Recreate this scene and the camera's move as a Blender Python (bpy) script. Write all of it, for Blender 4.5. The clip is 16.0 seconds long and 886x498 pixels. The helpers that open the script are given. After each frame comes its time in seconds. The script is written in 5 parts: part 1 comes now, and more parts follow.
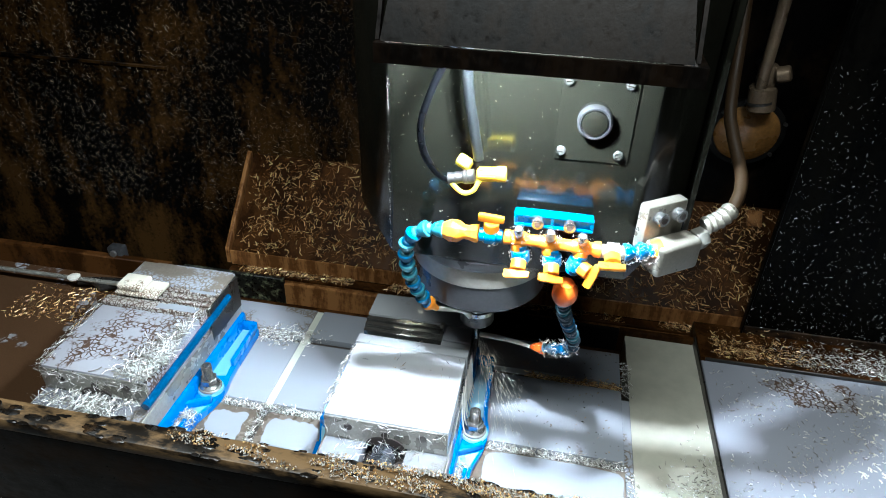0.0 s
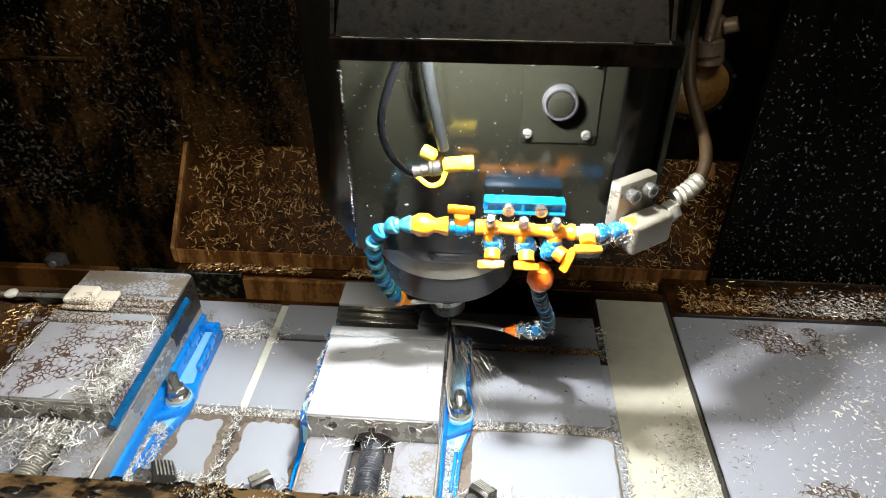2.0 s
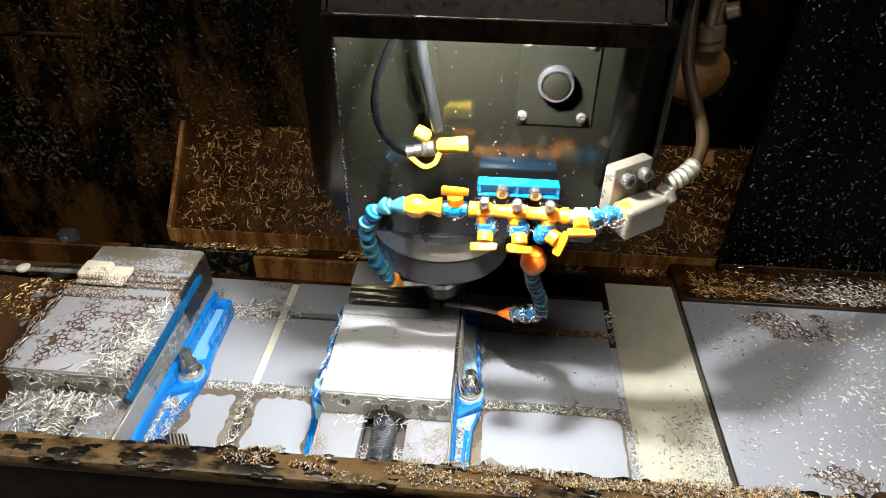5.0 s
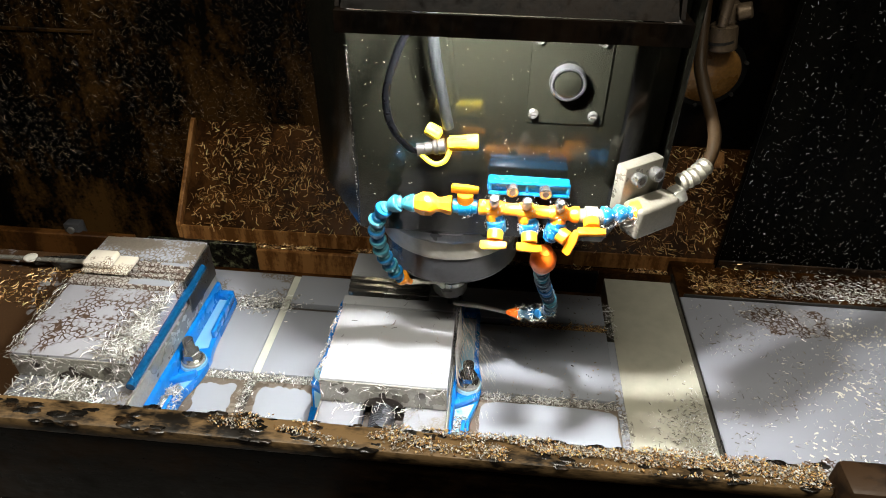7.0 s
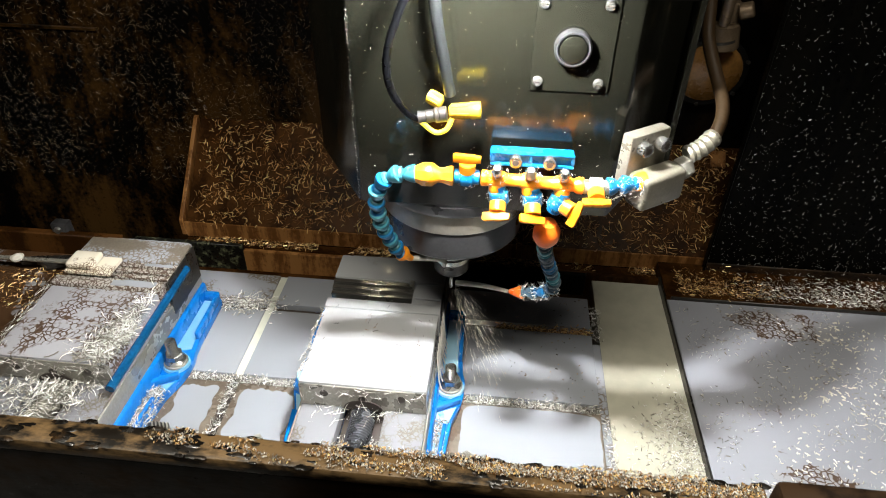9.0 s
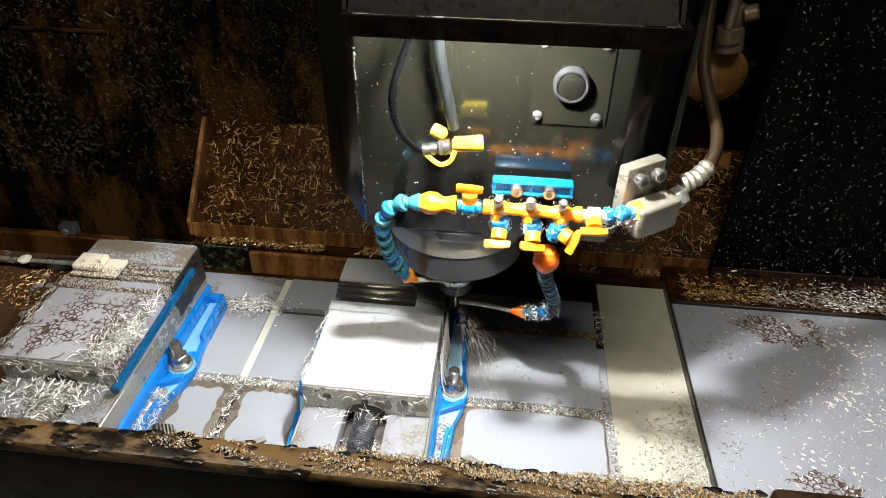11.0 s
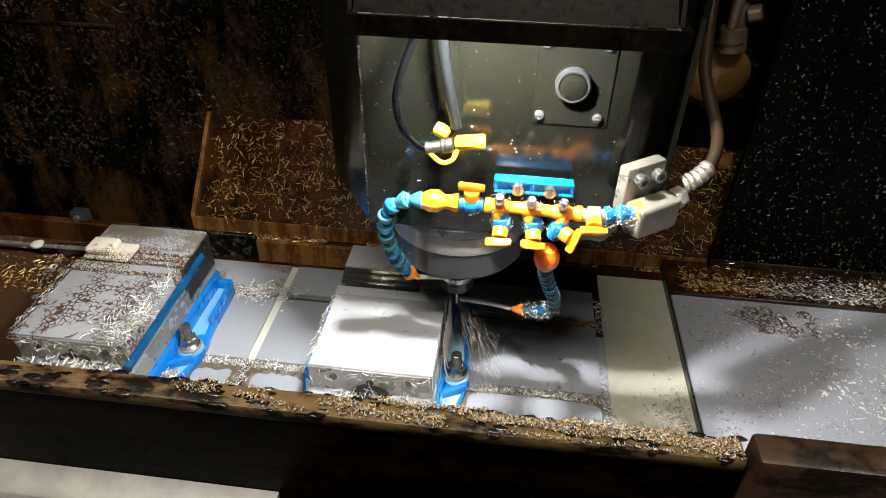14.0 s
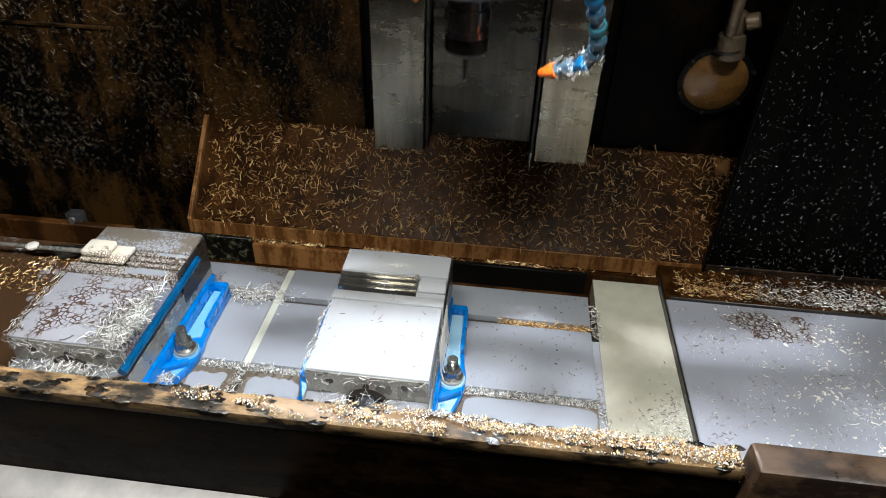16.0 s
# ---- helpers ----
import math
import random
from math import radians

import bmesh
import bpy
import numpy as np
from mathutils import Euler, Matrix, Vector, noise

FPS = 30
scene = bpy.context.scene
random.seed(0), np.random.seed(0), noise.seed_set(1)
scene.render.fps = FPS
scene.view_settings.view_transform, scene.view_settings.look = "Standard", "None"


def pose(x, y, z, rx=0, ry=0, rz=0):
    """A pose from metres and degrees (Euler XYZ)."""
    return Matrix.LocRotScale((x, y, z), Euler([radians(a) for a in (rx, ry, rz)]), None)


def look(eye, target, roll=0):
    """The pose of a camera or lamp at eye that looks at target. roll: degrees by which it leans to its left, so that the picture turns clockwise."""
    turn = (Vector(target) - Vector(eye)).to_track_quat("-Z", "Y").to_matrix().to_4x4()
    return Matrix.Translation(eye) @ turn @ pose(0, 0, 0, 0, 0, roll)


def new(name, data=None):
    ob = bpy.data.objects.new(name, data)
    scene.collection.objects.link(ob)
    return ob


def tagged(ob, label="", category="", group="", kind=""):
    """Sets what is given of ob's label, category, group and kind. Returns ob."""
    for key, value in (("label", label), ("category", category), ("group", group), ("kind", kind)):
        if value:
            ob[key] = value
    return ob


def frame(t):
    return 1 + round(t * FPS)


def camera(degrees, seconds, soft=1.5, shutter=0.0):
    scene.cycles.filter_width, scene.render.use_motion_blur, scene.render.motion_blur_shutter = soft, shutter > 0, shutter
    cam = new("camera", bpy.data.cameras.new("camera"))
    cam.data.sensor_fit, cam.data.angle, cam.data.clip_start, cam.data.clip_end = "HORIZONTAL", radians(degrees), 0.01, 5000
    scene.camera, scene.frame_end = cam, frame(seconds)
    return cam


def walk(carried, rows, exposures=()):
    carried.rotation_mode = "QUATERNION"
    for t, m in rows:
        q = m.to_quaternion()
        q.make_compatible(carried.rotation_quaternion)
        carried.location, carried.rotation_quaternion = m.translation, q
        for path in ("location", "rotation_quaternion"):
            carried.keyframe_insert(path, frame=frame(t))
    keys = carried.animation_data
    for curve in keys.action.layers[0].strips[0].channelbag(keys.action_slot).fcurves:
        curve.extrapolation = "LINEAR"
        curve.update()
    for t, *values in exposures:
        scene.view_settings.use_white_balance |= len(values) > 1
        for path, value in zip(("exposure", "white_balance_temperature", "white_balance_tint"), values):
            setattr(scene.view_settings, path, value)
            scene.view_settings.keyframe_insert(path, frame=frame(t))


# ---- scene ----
# ---- camera and its walk ----
cam = camera(68.65, 16.0, soft=1.0, shutter=0.5)
walk(cam, [
    (0.0, pose(0.1299, -0.5208, 0.6963, 57.501, -1.438, 10.977)),
    (0.5, pose(0.1279, -0.5197, 0.6962, 56.850, -1.059, 10.135)),
    (1.0, pose(0.1207, -0.5163, 0.6938, 56.405, -1.007, 8.771)),
    (1.5, pose(0.1114, -0.5070, 0.6963, 55.920, -0.594, 6.787)),
    (2.0, pose(0.1000, -0.4900, 0.6922, 54.862, 0.079, 4.195)),
    (2.5, pose(0.1041, -0.4715, 0.6915, 53.609, -0.337, 3.523)),
    (3.0, pose(0.1116, -0.4750, 0.6939, 52.979, -0.568, 4.385)),
    (3.5, pose(0.1108, -0.4800, 0.6930, 53.107, -0.574, 4.563)),
    (4.0, pose(0.1101, -0.4845, 0.6920, 53.234, -0.705, 4.593)),
    (6.5, pose(0.1046, -0.4907, 0.6879, 53.678, -0.532, 5.290)),
    (7.0, pose(0.1047, -0.4902, 0.6880, 53.476, -0.695, 5.527)),
    (7.5, pose(0.1060, -0.4876, 0.6885, 53.375, -0.629, 5.578)),
    (8.0, pose(0.1060, -0.4879, 0.6912, 53.229, -0.720, 5.658)),
    (8.5, pose(0.1071, -0.4927, 0.6928, 53.234, -0.742, 5.683)),
    (9.0, pose(0.1065, -0.4934, 0.6921, 53.215, -0.748, 5.825)),
    (11.5, pose(0.1116, -0.5025, 0.6945, 53.495, -0.561, 6.509)),
    (12.0, pose(0.1131, -0.5052, 0.6948, 53.550, -0.671, 6.598)),
    (12.5, pose(0.1134, -0.5046, 0.6949, 53.421, -0.767, 6.772)),
    (13.0, pose(0.1138, -0.5057, 0.6942, 53.430, -0.698, 6.840)),
    (13.5, pose(0.1137, -0.5069, 0.6938, 53.360, -0.778, 6.920)),
    (14.0, pose(0.1117, -0.5064, 0.6936, 53.334, -0.922, 6.972)),
    (14.5, pose(0.1102, -0.5041, 0.6934, 53.240, -1.055, 6.903)),
    (15.0, pose(0.1090, -0.5041, 0.6926, 53.266, -1.105, 6.870)),
    (15.5, pose(0.1073, -0.5060, 0.6929, 53.243, -1.298, 6.782)),
    (16.0, pose(0.1063, -0.5034, 0.6967, 53.528, -1.436, 6.786)),
], exposures=[
    (0.0, 0.45, 5200, 2), (1.0, 0.24, 5750, 6), (2.5, 0.12, 6300, 8), (8.5, 0.12, 6350, 8), (9.0, 0.2, 6350, 8),
    (11.5, 0.06, 6350, 8), (14.0, 0.04, 6350, 8), (14.5, 0.22, 6350, 8), (15.0, 0.3, 6300, 8), (15.5, 0.42, 6000, 8), (16.0, 0.55, 5750, 8),
])

# seconds, shift of the work table in x and y, lift of the spindle head
SLIDES = [
    (0.0, -0.0251, -0.0035, 0.0100),
    (0.5, -0.0254, -0.0052, 0.0047),
    (1.0, -0.0256, -0.0059, -0.0009),
    (1.5, -0.0236, -0.0042, -0.0018),
    (2.0, -0.0183, -0.0016, -0.0014),
    (2.5, -0.0118, 0.0018, 0.0009),
    (3.0, -0.0053, 0.0008, 0.0013),
    (3.5, 0.0000, 0.0000, 0.0000),
    (4.0, 0.0067, -0.0003, -0.0004),
    (6.5, -0.0035, 0.0185, -0.0006),
    (7.0, -0.0086, 0.0188, -0.0001),
    (7.5, -0.0146, 0.0193, 0.0008),
    (8.0, -0.0208, 0.0203, 0.0023),
    (8.5, -0.0262, 0.0208, 0.0026),
    (9.0, -0.0320, 0.0058, 0.0316),
    (9.2, -0.0322, 0.0030, 0.0230),
    (9.6, -0.0324, 0.0000, 0.0010),
    (11.5, -0.0323, -0.0005, -0.0015),
    (12.0, -0.0308, -0.0011, -0.0055),
    (12.5, -0.0293, 0.0054, -0.0040),
    (13.0, -0.0294, 0.0103, -0.0046),
    (13.5, -0.0290, 0.0162, -0.0041),
    (14.0, -0.0319, 0.0195, -0.0038),
    (14.5, -0.0323, 0.0226, 0.0332),
    (15.0, -0.0324, 0.0222, 0.1177),
    (15.5, -0.0318, 0.0184, 0.2190),
    (16.0, -0.0344, 0.0221, 0.3240),
]

# ---- world and light ----
world = bpy.data.worlds.new("workshop")
scene.world = world
world.use_nodes = True
bg = world.node_tree.nodes["Background"]
bg.inputs[0].default_value = (0.95, 0.98, 1.0, 1)
bg.inputs[1].default_value = 0.01
LAMP_POWER = 4200.0
tube_light = bpy.data.lights.new("enclosure_tube_light", "AREA")
tube_light.shape, tube_light.size, tube_light.size_y, tube_light.energy, tube_light.color = "RECTANGLE", 0.9, 0.08, 15.0, (1.0, 0.91, 0.76)
new("enclosure_tube_light", tube_light).matrix_world = look((0.05, -0.45, 1.38), (0.10, 0.22, 0.0))


# ---- materials ----
def mat(name):
    m = bpy.data.materials.new(name)
    m.use_nodes = True
    nt = m.node_tree
    b = nt.nodes["Principled BSDF"]

    def node(kind, **inp):
        n = nt.nodes.new(kind)
        for k, v in inp.items():
            n.inputs[k.replace("_", " ")].default_value = v
        return n
    return m, nt, b, node


def ramp(nt, src, stops):
    r = nt.nodes.new("ShaderNodeValToRGB")
    e = r.color_ramp.elements
    while len(e) < len(stops):
        e.new(0.5)
    for el, (p, c) in zip(e, stops):
        el.position, el.color = p, (*c, 1) if len(c) == 3 else c
    nt.links.new(src, r.inputs[0])
    return r.outputs[0]


def coords(nt, scale=(1, 1, 1)):
    t = nt.nodes.new("ShaderNodeTexCoord")
    g = nt.nodes.new("ShaderNodeMapping")
    g.inputs["Scale"].default_value = scale
    nt.links.new(t.outputs["Object"], g.inputs[0])
    return g.outputs[0]


def mixc(nt, fac, a, b):
    m = nt.nodes.new("ShaderNodeMix")
    m.data_type = "RGBA"
    nt.links.new(fac, m.inputs[0])
    for v, i in ((a, 6), (b, 7)):
        if isinstance(v, tuple):
            m.inputs[i].default_value = (*v, 1)
        else:
            nt.links.new(v, m.inputs[i])
    return m.outputs[2]


def math_node(nt, op, a, b=None):
    m = nt.nodes.new("ShaderNodeMath")
    m.operation = op
    for v, i in ((a, 0), (b, 1)):
        if v is None:
            continue
        if isinstance(v, (int, float)):
            m.inputs[i].default_value = v
        else:
            nt.links.new(v, m.inputs[i])
    return m.outputs[0]


def bump(nt, b, height, strength, distance=0.002):
    n = nt.nodes.new("ShaderNodeBump")
    n.inputs["Strength"].default_value = strength
    n.inputs["Distance"].default_value = distance
    nt.links.new(height, n.inputs["Height"])
    nt.links.new(n.outputs[0], b.inputs["Normal"])


def noise_tex(nt, vec, scale, detail=4, rough=0.6):
    n = nt.nodes.new("ShaderNodeTexNoise")
    n.inputs["Scale"].default_value = scale
    n.inputs["Detail"].default_value = detail
    n.inputs["Roughness"].default_value = rough
    nt.links.new(vec, n.inputs["Vector"])
    return n.outputs["Fac"]


def plain(name, colour, rough=0.5, metal=0.0, vary=0.25, scale=60, bumpy=0.1, rough_vary=0.15, coat=0.0, spec=0.5):
    """Paint, plastic or metal with grain at two scales and slight relief."""
    m, nt, b, node = mat(name)
    v = coords(nt)
    big, fine = noise_tex(nt, v, scale * 0.25), noise_tex(nt, v, scale * 4, 6)
    f = math_node(nt, "ADD", math_node(nt, "MULTIPLY", big, 0.6), math_node(nt, "MULTIPLY", fine, 0.4))
    lo = tuple(c * (1 - vary) for c in colour)
    hi = tuple(min(1, c * (1 + vary)) for c in colour)
    nt.links.new(ramp(nt, f, [(0.3, lo), (0.7, hi)]), b.inputs["Base Color"])
    r = ramp(nt, big, [(0.3, (max(0.03, rough - rough_vary),) * 3), (0.7, (min(1, rough + rough_vary),) * 3)])
    nt.links.new(r, b.inputs["Roughness"])
    b.inputs["Metallic"].default_value = metal
    b.inputs["Coat Weight"].default_value = coat
    b.inputs["Specular IOR Level"].default_value = spec
    b.inputs["Coat Roughness"].default_value = 0.1
    if bumpy:
        bump(nt, b, fine, bumpy, 0.001)
    return m


def wet(name, milk, bare, cover, cell=90, rough=0.16, bare_metal=0.0, spots=0.5):
    """A plate under a film of milky coolant that has drawn back in patches and a net of small cells."""
    m, nt, b, node = mat(name)
    v = coords(nt)
    big = noise_tex(nt, v, 9, 5, 0.65)
    vor = nt.nodes.new("ShaderNodeTexVoronoi")
    vor.feature = "DISTANCE_TO_EDGE"
    vor.inputs["Scale"].default_value = cell
    warp = nt.nodes.new("ShaderNodeVectorMath")
    warp.operation = "MULTIPLY_ADD"
    nz = nt.nodes.new("ShaderNodeTexNoise")
    nz.inputs["Scale"].default_value = 60
    nt.links.new(v, nz.inputs["Vector"])
    nt.links.new(nz.outputs["Color"], warp.inputs[0])
    warp.inputs[1].default_value = (0.012, 0.012, 0.012)
    nt.links.new(v, warp.inputs[2])
    nt.links.new(warp.outputs[0], vor.inputs["Vector"])
    cells = ramp(nt, vor.outputs["Distance"], [(0.09, (0, 0, 0)), (0.14, (1, 1, 1))])
    open_ = ramp(nt, big, [(cover, (1, 1, 1)), (cover + 0.03, (0, 0, 0))])
    zone = ramp(nt, big, [(cover + spots * 0.2, (1, 1, 1)), (cover + spots * 0.2 + 0.04, (0, 0, 0))])
    cz = math_node(nt, "MULTIPLY", cells, zone)
    film = math_node(nt, "MAXIMUM", open_, cz)
    fine = noise_tex(nt, v, 350, 5)
    soft = noise_tex(nt, v, 4, 3)
    milk_c = mixc(nt, soft, tuple(c * 0.9 for c in milk), tuple(min(1, c * 1.08) for c in milk))
    bare_c = mixc(nt, fine, tuple(c * 0.55 for c in bare), tuple(c * 1.4 for c in bare))
    nt.links.new(mixc(nt, film, bare_c, milk_c), b.inputs["Base Color"])
    rr = math_node(nt, "ADD", math_node(nt, "MULTIPLY", math_node(nt, "SUBTRACT", 1.0, film), 0.28), rough)
    nt.links.new(rr, b.inputs["Roughness"])
    if bare_metal:
        nt.links.new(math_node(nt, "MULTIPLY", math_node(nt, "SUBTRACT", 1.0, film), bare_metal), b.inputs["Metallic"])
    hgt = math_node(nt, "ADD", math_node(nt, "MULTIPLY", film, 0.5), math_node(nt, "MULTIPLY", fine, 0.12))
    bump(nt, b, hgt, 0.35, 0.0012)
    return m


def grimy(name, dark, brown, streak=(3, 3, 0.6), amount=0.5, rough=0.35, scale=7, metal=0.0, spec=0.2):
    """Old oily paint, blotched and run."""
    m, nt, b, node = mat(name)
    v = coords(nt, streak)
    v2 = coords(nt)
    big = noise_tex(nt, v, scale, 6, 0.7)
    small = noise_tex(nt, v2, 130, 5)
    f = math_node(nt, "ADD", math_node(nt, "MULTIPLY", big, 0.8), math_node(nt, "MULTIPLY", small, 0.2))
    c = ramp(nt, f, [(amount - 0.05, dark), (amount + 0.05, brown)])
    nt.links.new(c, b.inputs["Base Color"])
    nt.links.new(ramp(nt, small, [(0.3, (rough - 0.12,) * 3), (0.7, (rough + 0.2,) * 3)]), b.inputs["Roughness"])
    b.inputs["Metallic"].default_value = metal
    b.inputs["Specular IOR Level"].default_value = spec
    bump(nt, b, f, 0.3, 0.002)
    return m


def brushed(name, lo, hi, rough):
    """Bare steel scraped and streaked from top to bottom."""
    m, nt, b, node = mat(name)
    fine = noise_tex(nt, coords(nt, (1, 1, 0.012)), 420, 4)
    runs = noise_tex(nt, coords(nt, (1, 1, 0.08)), 60, 4)
    stain = noise_tex(nt, coords(nt, (0.4, 0.4, 1)), 22, 5)
    nt.links.new(ramp(nt, math_node(nt, "ADD", math_node(nt, "MULTIPLY", runs, 0.6), math_node(nt, "MULTIPLY", stain, 0.4)), [(0.35, lo), (0.65, hi)]), b.inputs["Base Color"])
    nt.links.new(ramp(nt, stain, [(0.35, (rough * 0.7,) * 3), (0.7, (rough * 1.7,) * 3)]), b.inputs["Roughness"])
    b.inputs["Metallic"].default_value = 0.95
    bump(nt, b, math_node(nt, "ADD", fine, runs), 0.3, 0.0010)
    return m


def chip_mat(name, a, b_, rough=0.28):
    m, nt, b, node = mat(name)
    g = nt.nodes.new("ShaderNodeNewGeometry")
    nt.links.new(ramp(nt, g.outputs["Random Per Island"], [(0.0, tuple(c * 0.5 for c in a)), (0.35, a), (0.8, b_), (1.0, tuple(min(1, c * 1.3) for c in b_))]), b.inputs["Base Color"])
    b.inputs["Metallic"].default_value = 0.2
    b.inputs["Roughness"].default_value = rough
    return m


M = {}
M["film"] = wet("milky_film_on_steel", (0.315, 0.335, 0.375), (0.14, 0.11, 0.09), 0.67, spots=0.02)
M["film_half"] = wet("drying_film_on_steel", (0.36, 0.38, 0.43), (0.17, 0.145, 0.115), 0.49, cell=150, spots=0.4)
M["film_rail"] = wet("film_on_vise_bed", (0.235, 0.24, 0.265), (0.13, 0.115, 0.095), 0.53, cell=190, spots=0.2)
M["film_net"] = wet("netted_film_on_steel", (0.38, 0.385, 0.42), (0.085, 0.052, 0.033), 0.475, cell=135, spots=2.0)
M["net_fine"] = wet("dried_net_of_coolant", (0.42, 0.40, 0.37), (0.085, 0.055, 0.038), 0.30, cell=170, spots=2.0)
M["jaw"] = wet("flooded_ground_steel", (0.43, 0.445, 0.465), (0.31, 0.31, 0.30), 0.70, rough=0.12)
M["cover_wet"] = wet("wet_way_cover", (0.36, 0.375, 0.43), (0.13, 0.09, 0.06), 0.64, cell=90, spots=0.10, rough=0.10)
M["cover_brown"] = wet("brown_way_cover", (0.34, 0.35, 0.38), (0.07, 0.036, 0.016), 0.33, cell=60, spots=0.3)
M["milk"] = plain("milky_coolant", (0.50, 0.49, 0.40), 0.06, vary=0.14, scale=14, bumpy=0.0, rough_vary=0.03)
M["milk_pale"] = plain("pale_coolant", (0.60, 0.62, 0.54), 0.1, vary=0.08, scale=20, bumpy=0.0, rough_vary=0.03)
M["white_net"] = wet("white_plastic_with_film", (0.72, 0.67, 0.56), (0.20, 0.14, 0.09), 0.46, cell=240, spots=2.0)
M["blue_pale"] = wet("flooded_blue_paint", (0.36, 0.60, 0.74), (0.008, 0.19, 0.58), 0.60, spots=0.02, rough=0.1)
M["steel"] = plain("machined_steel", (0.34, 0.33, 0.29), 0.32, 0.5, vary=0.3, scale=80)
M["bare"] = plain("wet_bare_table_steel", (0.17, 0.14, 0.11), 0.3, 0.1, vary=0.35, scale=60, bumpy=0.12)
M["steel_dark"] = plain("oiled_dark_steel", (0.05, 0.047, 0.043), 0.35, 0.6, vary=0.4)
M["steel_bright"] = plain("bright_steel", (0.36, 0.355, 0.335), 0.22, 0.88, vary=0.3)
M["blue"] = plain("blue_vise_paint", (0.006, 0.17, 0.58), 0.28, vary=0.3, scale=40, bumpy=0.15, coat=0.4)
M["steel_screw"] = plain("oiled_screw_steel", (0.26, 0.27, 0.30), 0.2, 0.9, vary=0.4, scale=80)
# slot bottoms; its darkness also serves as shade inside holes, sockets and screw arch
M["slot"] = plain("slot_bottom_and_recess_shade", (0.06, 0.05, 0.045), 0.5, 0.2)
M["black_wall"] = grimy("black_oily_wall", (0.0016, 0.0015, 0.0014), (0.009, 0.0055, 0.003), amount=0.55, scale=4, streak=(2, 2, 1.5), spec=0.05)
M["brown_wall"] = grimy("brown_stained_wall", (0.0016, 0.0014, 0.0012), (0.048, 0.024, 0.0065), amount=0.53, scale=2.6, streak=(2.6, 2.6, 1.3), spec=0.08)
M["tray"] = grimy("brown_tray_paint", (0.022, 0.0085, 0.002), (0.068, 0.028, 0.007), amount=0.5, scale=5, rough=0.36, spec=0.06)
M["tan"] = grimy("tan_stained_sheet", (0.14, 0.058, 0.016), (0.34, 0.165, 0.055), streak=(6, 6, 1), amount=0.5, rough=0.35)
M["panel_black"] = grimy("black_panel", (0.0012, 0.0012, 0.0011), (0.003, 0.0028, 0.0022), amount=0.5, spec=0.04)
M["guard_front"] = grimy("oily_guard_paint", (0.0025, 0.0014, 0.0008), (0.016, 0.008, 0.003), streak=(1.2, 4, 4), amount=0.54, scale=5, spec=0.06)
M["head"] = plain("black_head_paint", (0.0080, 0.0080, 0.0057), 0.16, vary=0.3, scale=25, bumpy=0.02, rough_vary=0.06, spec=0.4)
M["head_dark"] = plain("black_paint_dark", (0.004, 0.004, 0.0038), 0.5, vary=0.3, scale=25, bumpy=0.1, spec=0.15)
M["lamp_back"] = grimy("lamp_housing_paint", (0.002, 0.0014, 0.001), (0.006, 0.0035, 0.0018), amount=0.5, rough=0.4, scale=9, spec=0.12)
M["ring"] = plain("spindle_ring_steel", (0.30, 0.28, 0.24), 0.30, 0.7, vary=0.25, scale=30)
M["ring_dark"] = plain("spindle_nose_black", (0.035, 0.035, 0.037), 0.3, 0.3, vary=0.3)
M["alu"] = plain("cast_aluminium", (0.22, 0.205, 0.165), 0.36, 0.4, vary=0.25, scale=90, bumpy=0.2)
M["alu_old"] = plain("oil_browned_aluminium", (0.17, 0.125, 0.08), 0.36, 0.5, vary=0.45, scale=110, bumpy=0.2)
M["orange"] = plain("orange_plastic", (0.86, 0.29, 0.010), 0.3, vary=0.15, scale=50, bumpy=0.05)
M["orange_deep"] = plain("deep_orange_plastic", (0.78, 0.14, 0.008), 0.28, vary=0.15, scale=50, bumpy=0.05)
M["hose_blue"] = plain("blue_hose_plastic", (0.006, 0.13, 0.31), 0.3, vary=0.25, scale=60, bumpy=0.06)
M["hose_teal"] = plain("teal_hose_plastic", (0.035, 0.18, 0.24), 0.3, vary=0.35, scale=60, bumpy=0.06)
M["hose_dirty"] = plain("chip_coated_hose", (0.05, 0.10, 0.15), 0.35, vary=0.5, scale=160, bumpy=0.4)
M["yellow"] = plain("yellow_plastic", (0.88, 0.62, 0.02), 0.35, vary=0.12, bumpy=0.05)
M["cable"] = plain("black_cable_sheath", (0.0015, 0.0016, 0.002), 0.3, vary=0.3, bumpy=0.1, spec=0.15)
M["cable_grey"] = plain("grey_cable_sheath", (0.009, 0.010, 0.0105), 0.4, vary=0.3, bumpy=0.1, spec=0.2)
M["hose_old"] = plain("aged_rubber_hose", (0.024, 0.014, 0.006), 0.5, vary=0.4, bumpy=0.3, spec=0.15)
M["white"] = plain("white_plastic", (0.80, 0.78, 0.70), 0.4, vary=0.08)
M["rail"] = grimy("worn_guard_edge", (0.009, 0.007, 0.005), (0.17, 0.108, 0.050), streak=(2, 6, 6), amount=0.49, rough=0.4, scale=9)
M["apron"] = plain("grey_sheet_metal", (0.21, 0.205, 0.20), 0.4, 0.1, vary=0.5, scale=16)
M["amber"] = plain("oil_stained_lens", (0.17, 0.085, 0.022), 0.3, vary=0.6, scale=60, coat=0.4)
M["way"] = brushed("scraped_way_steel", (0.22, 0.19, 0.13), (0.50, 0.46, 0.36), 0.2)
M["way_mid"] = brushed("oily_way_cover", (0.07, 0.062, 0.05), (0.17, 0.155, 0.125), 0.24)
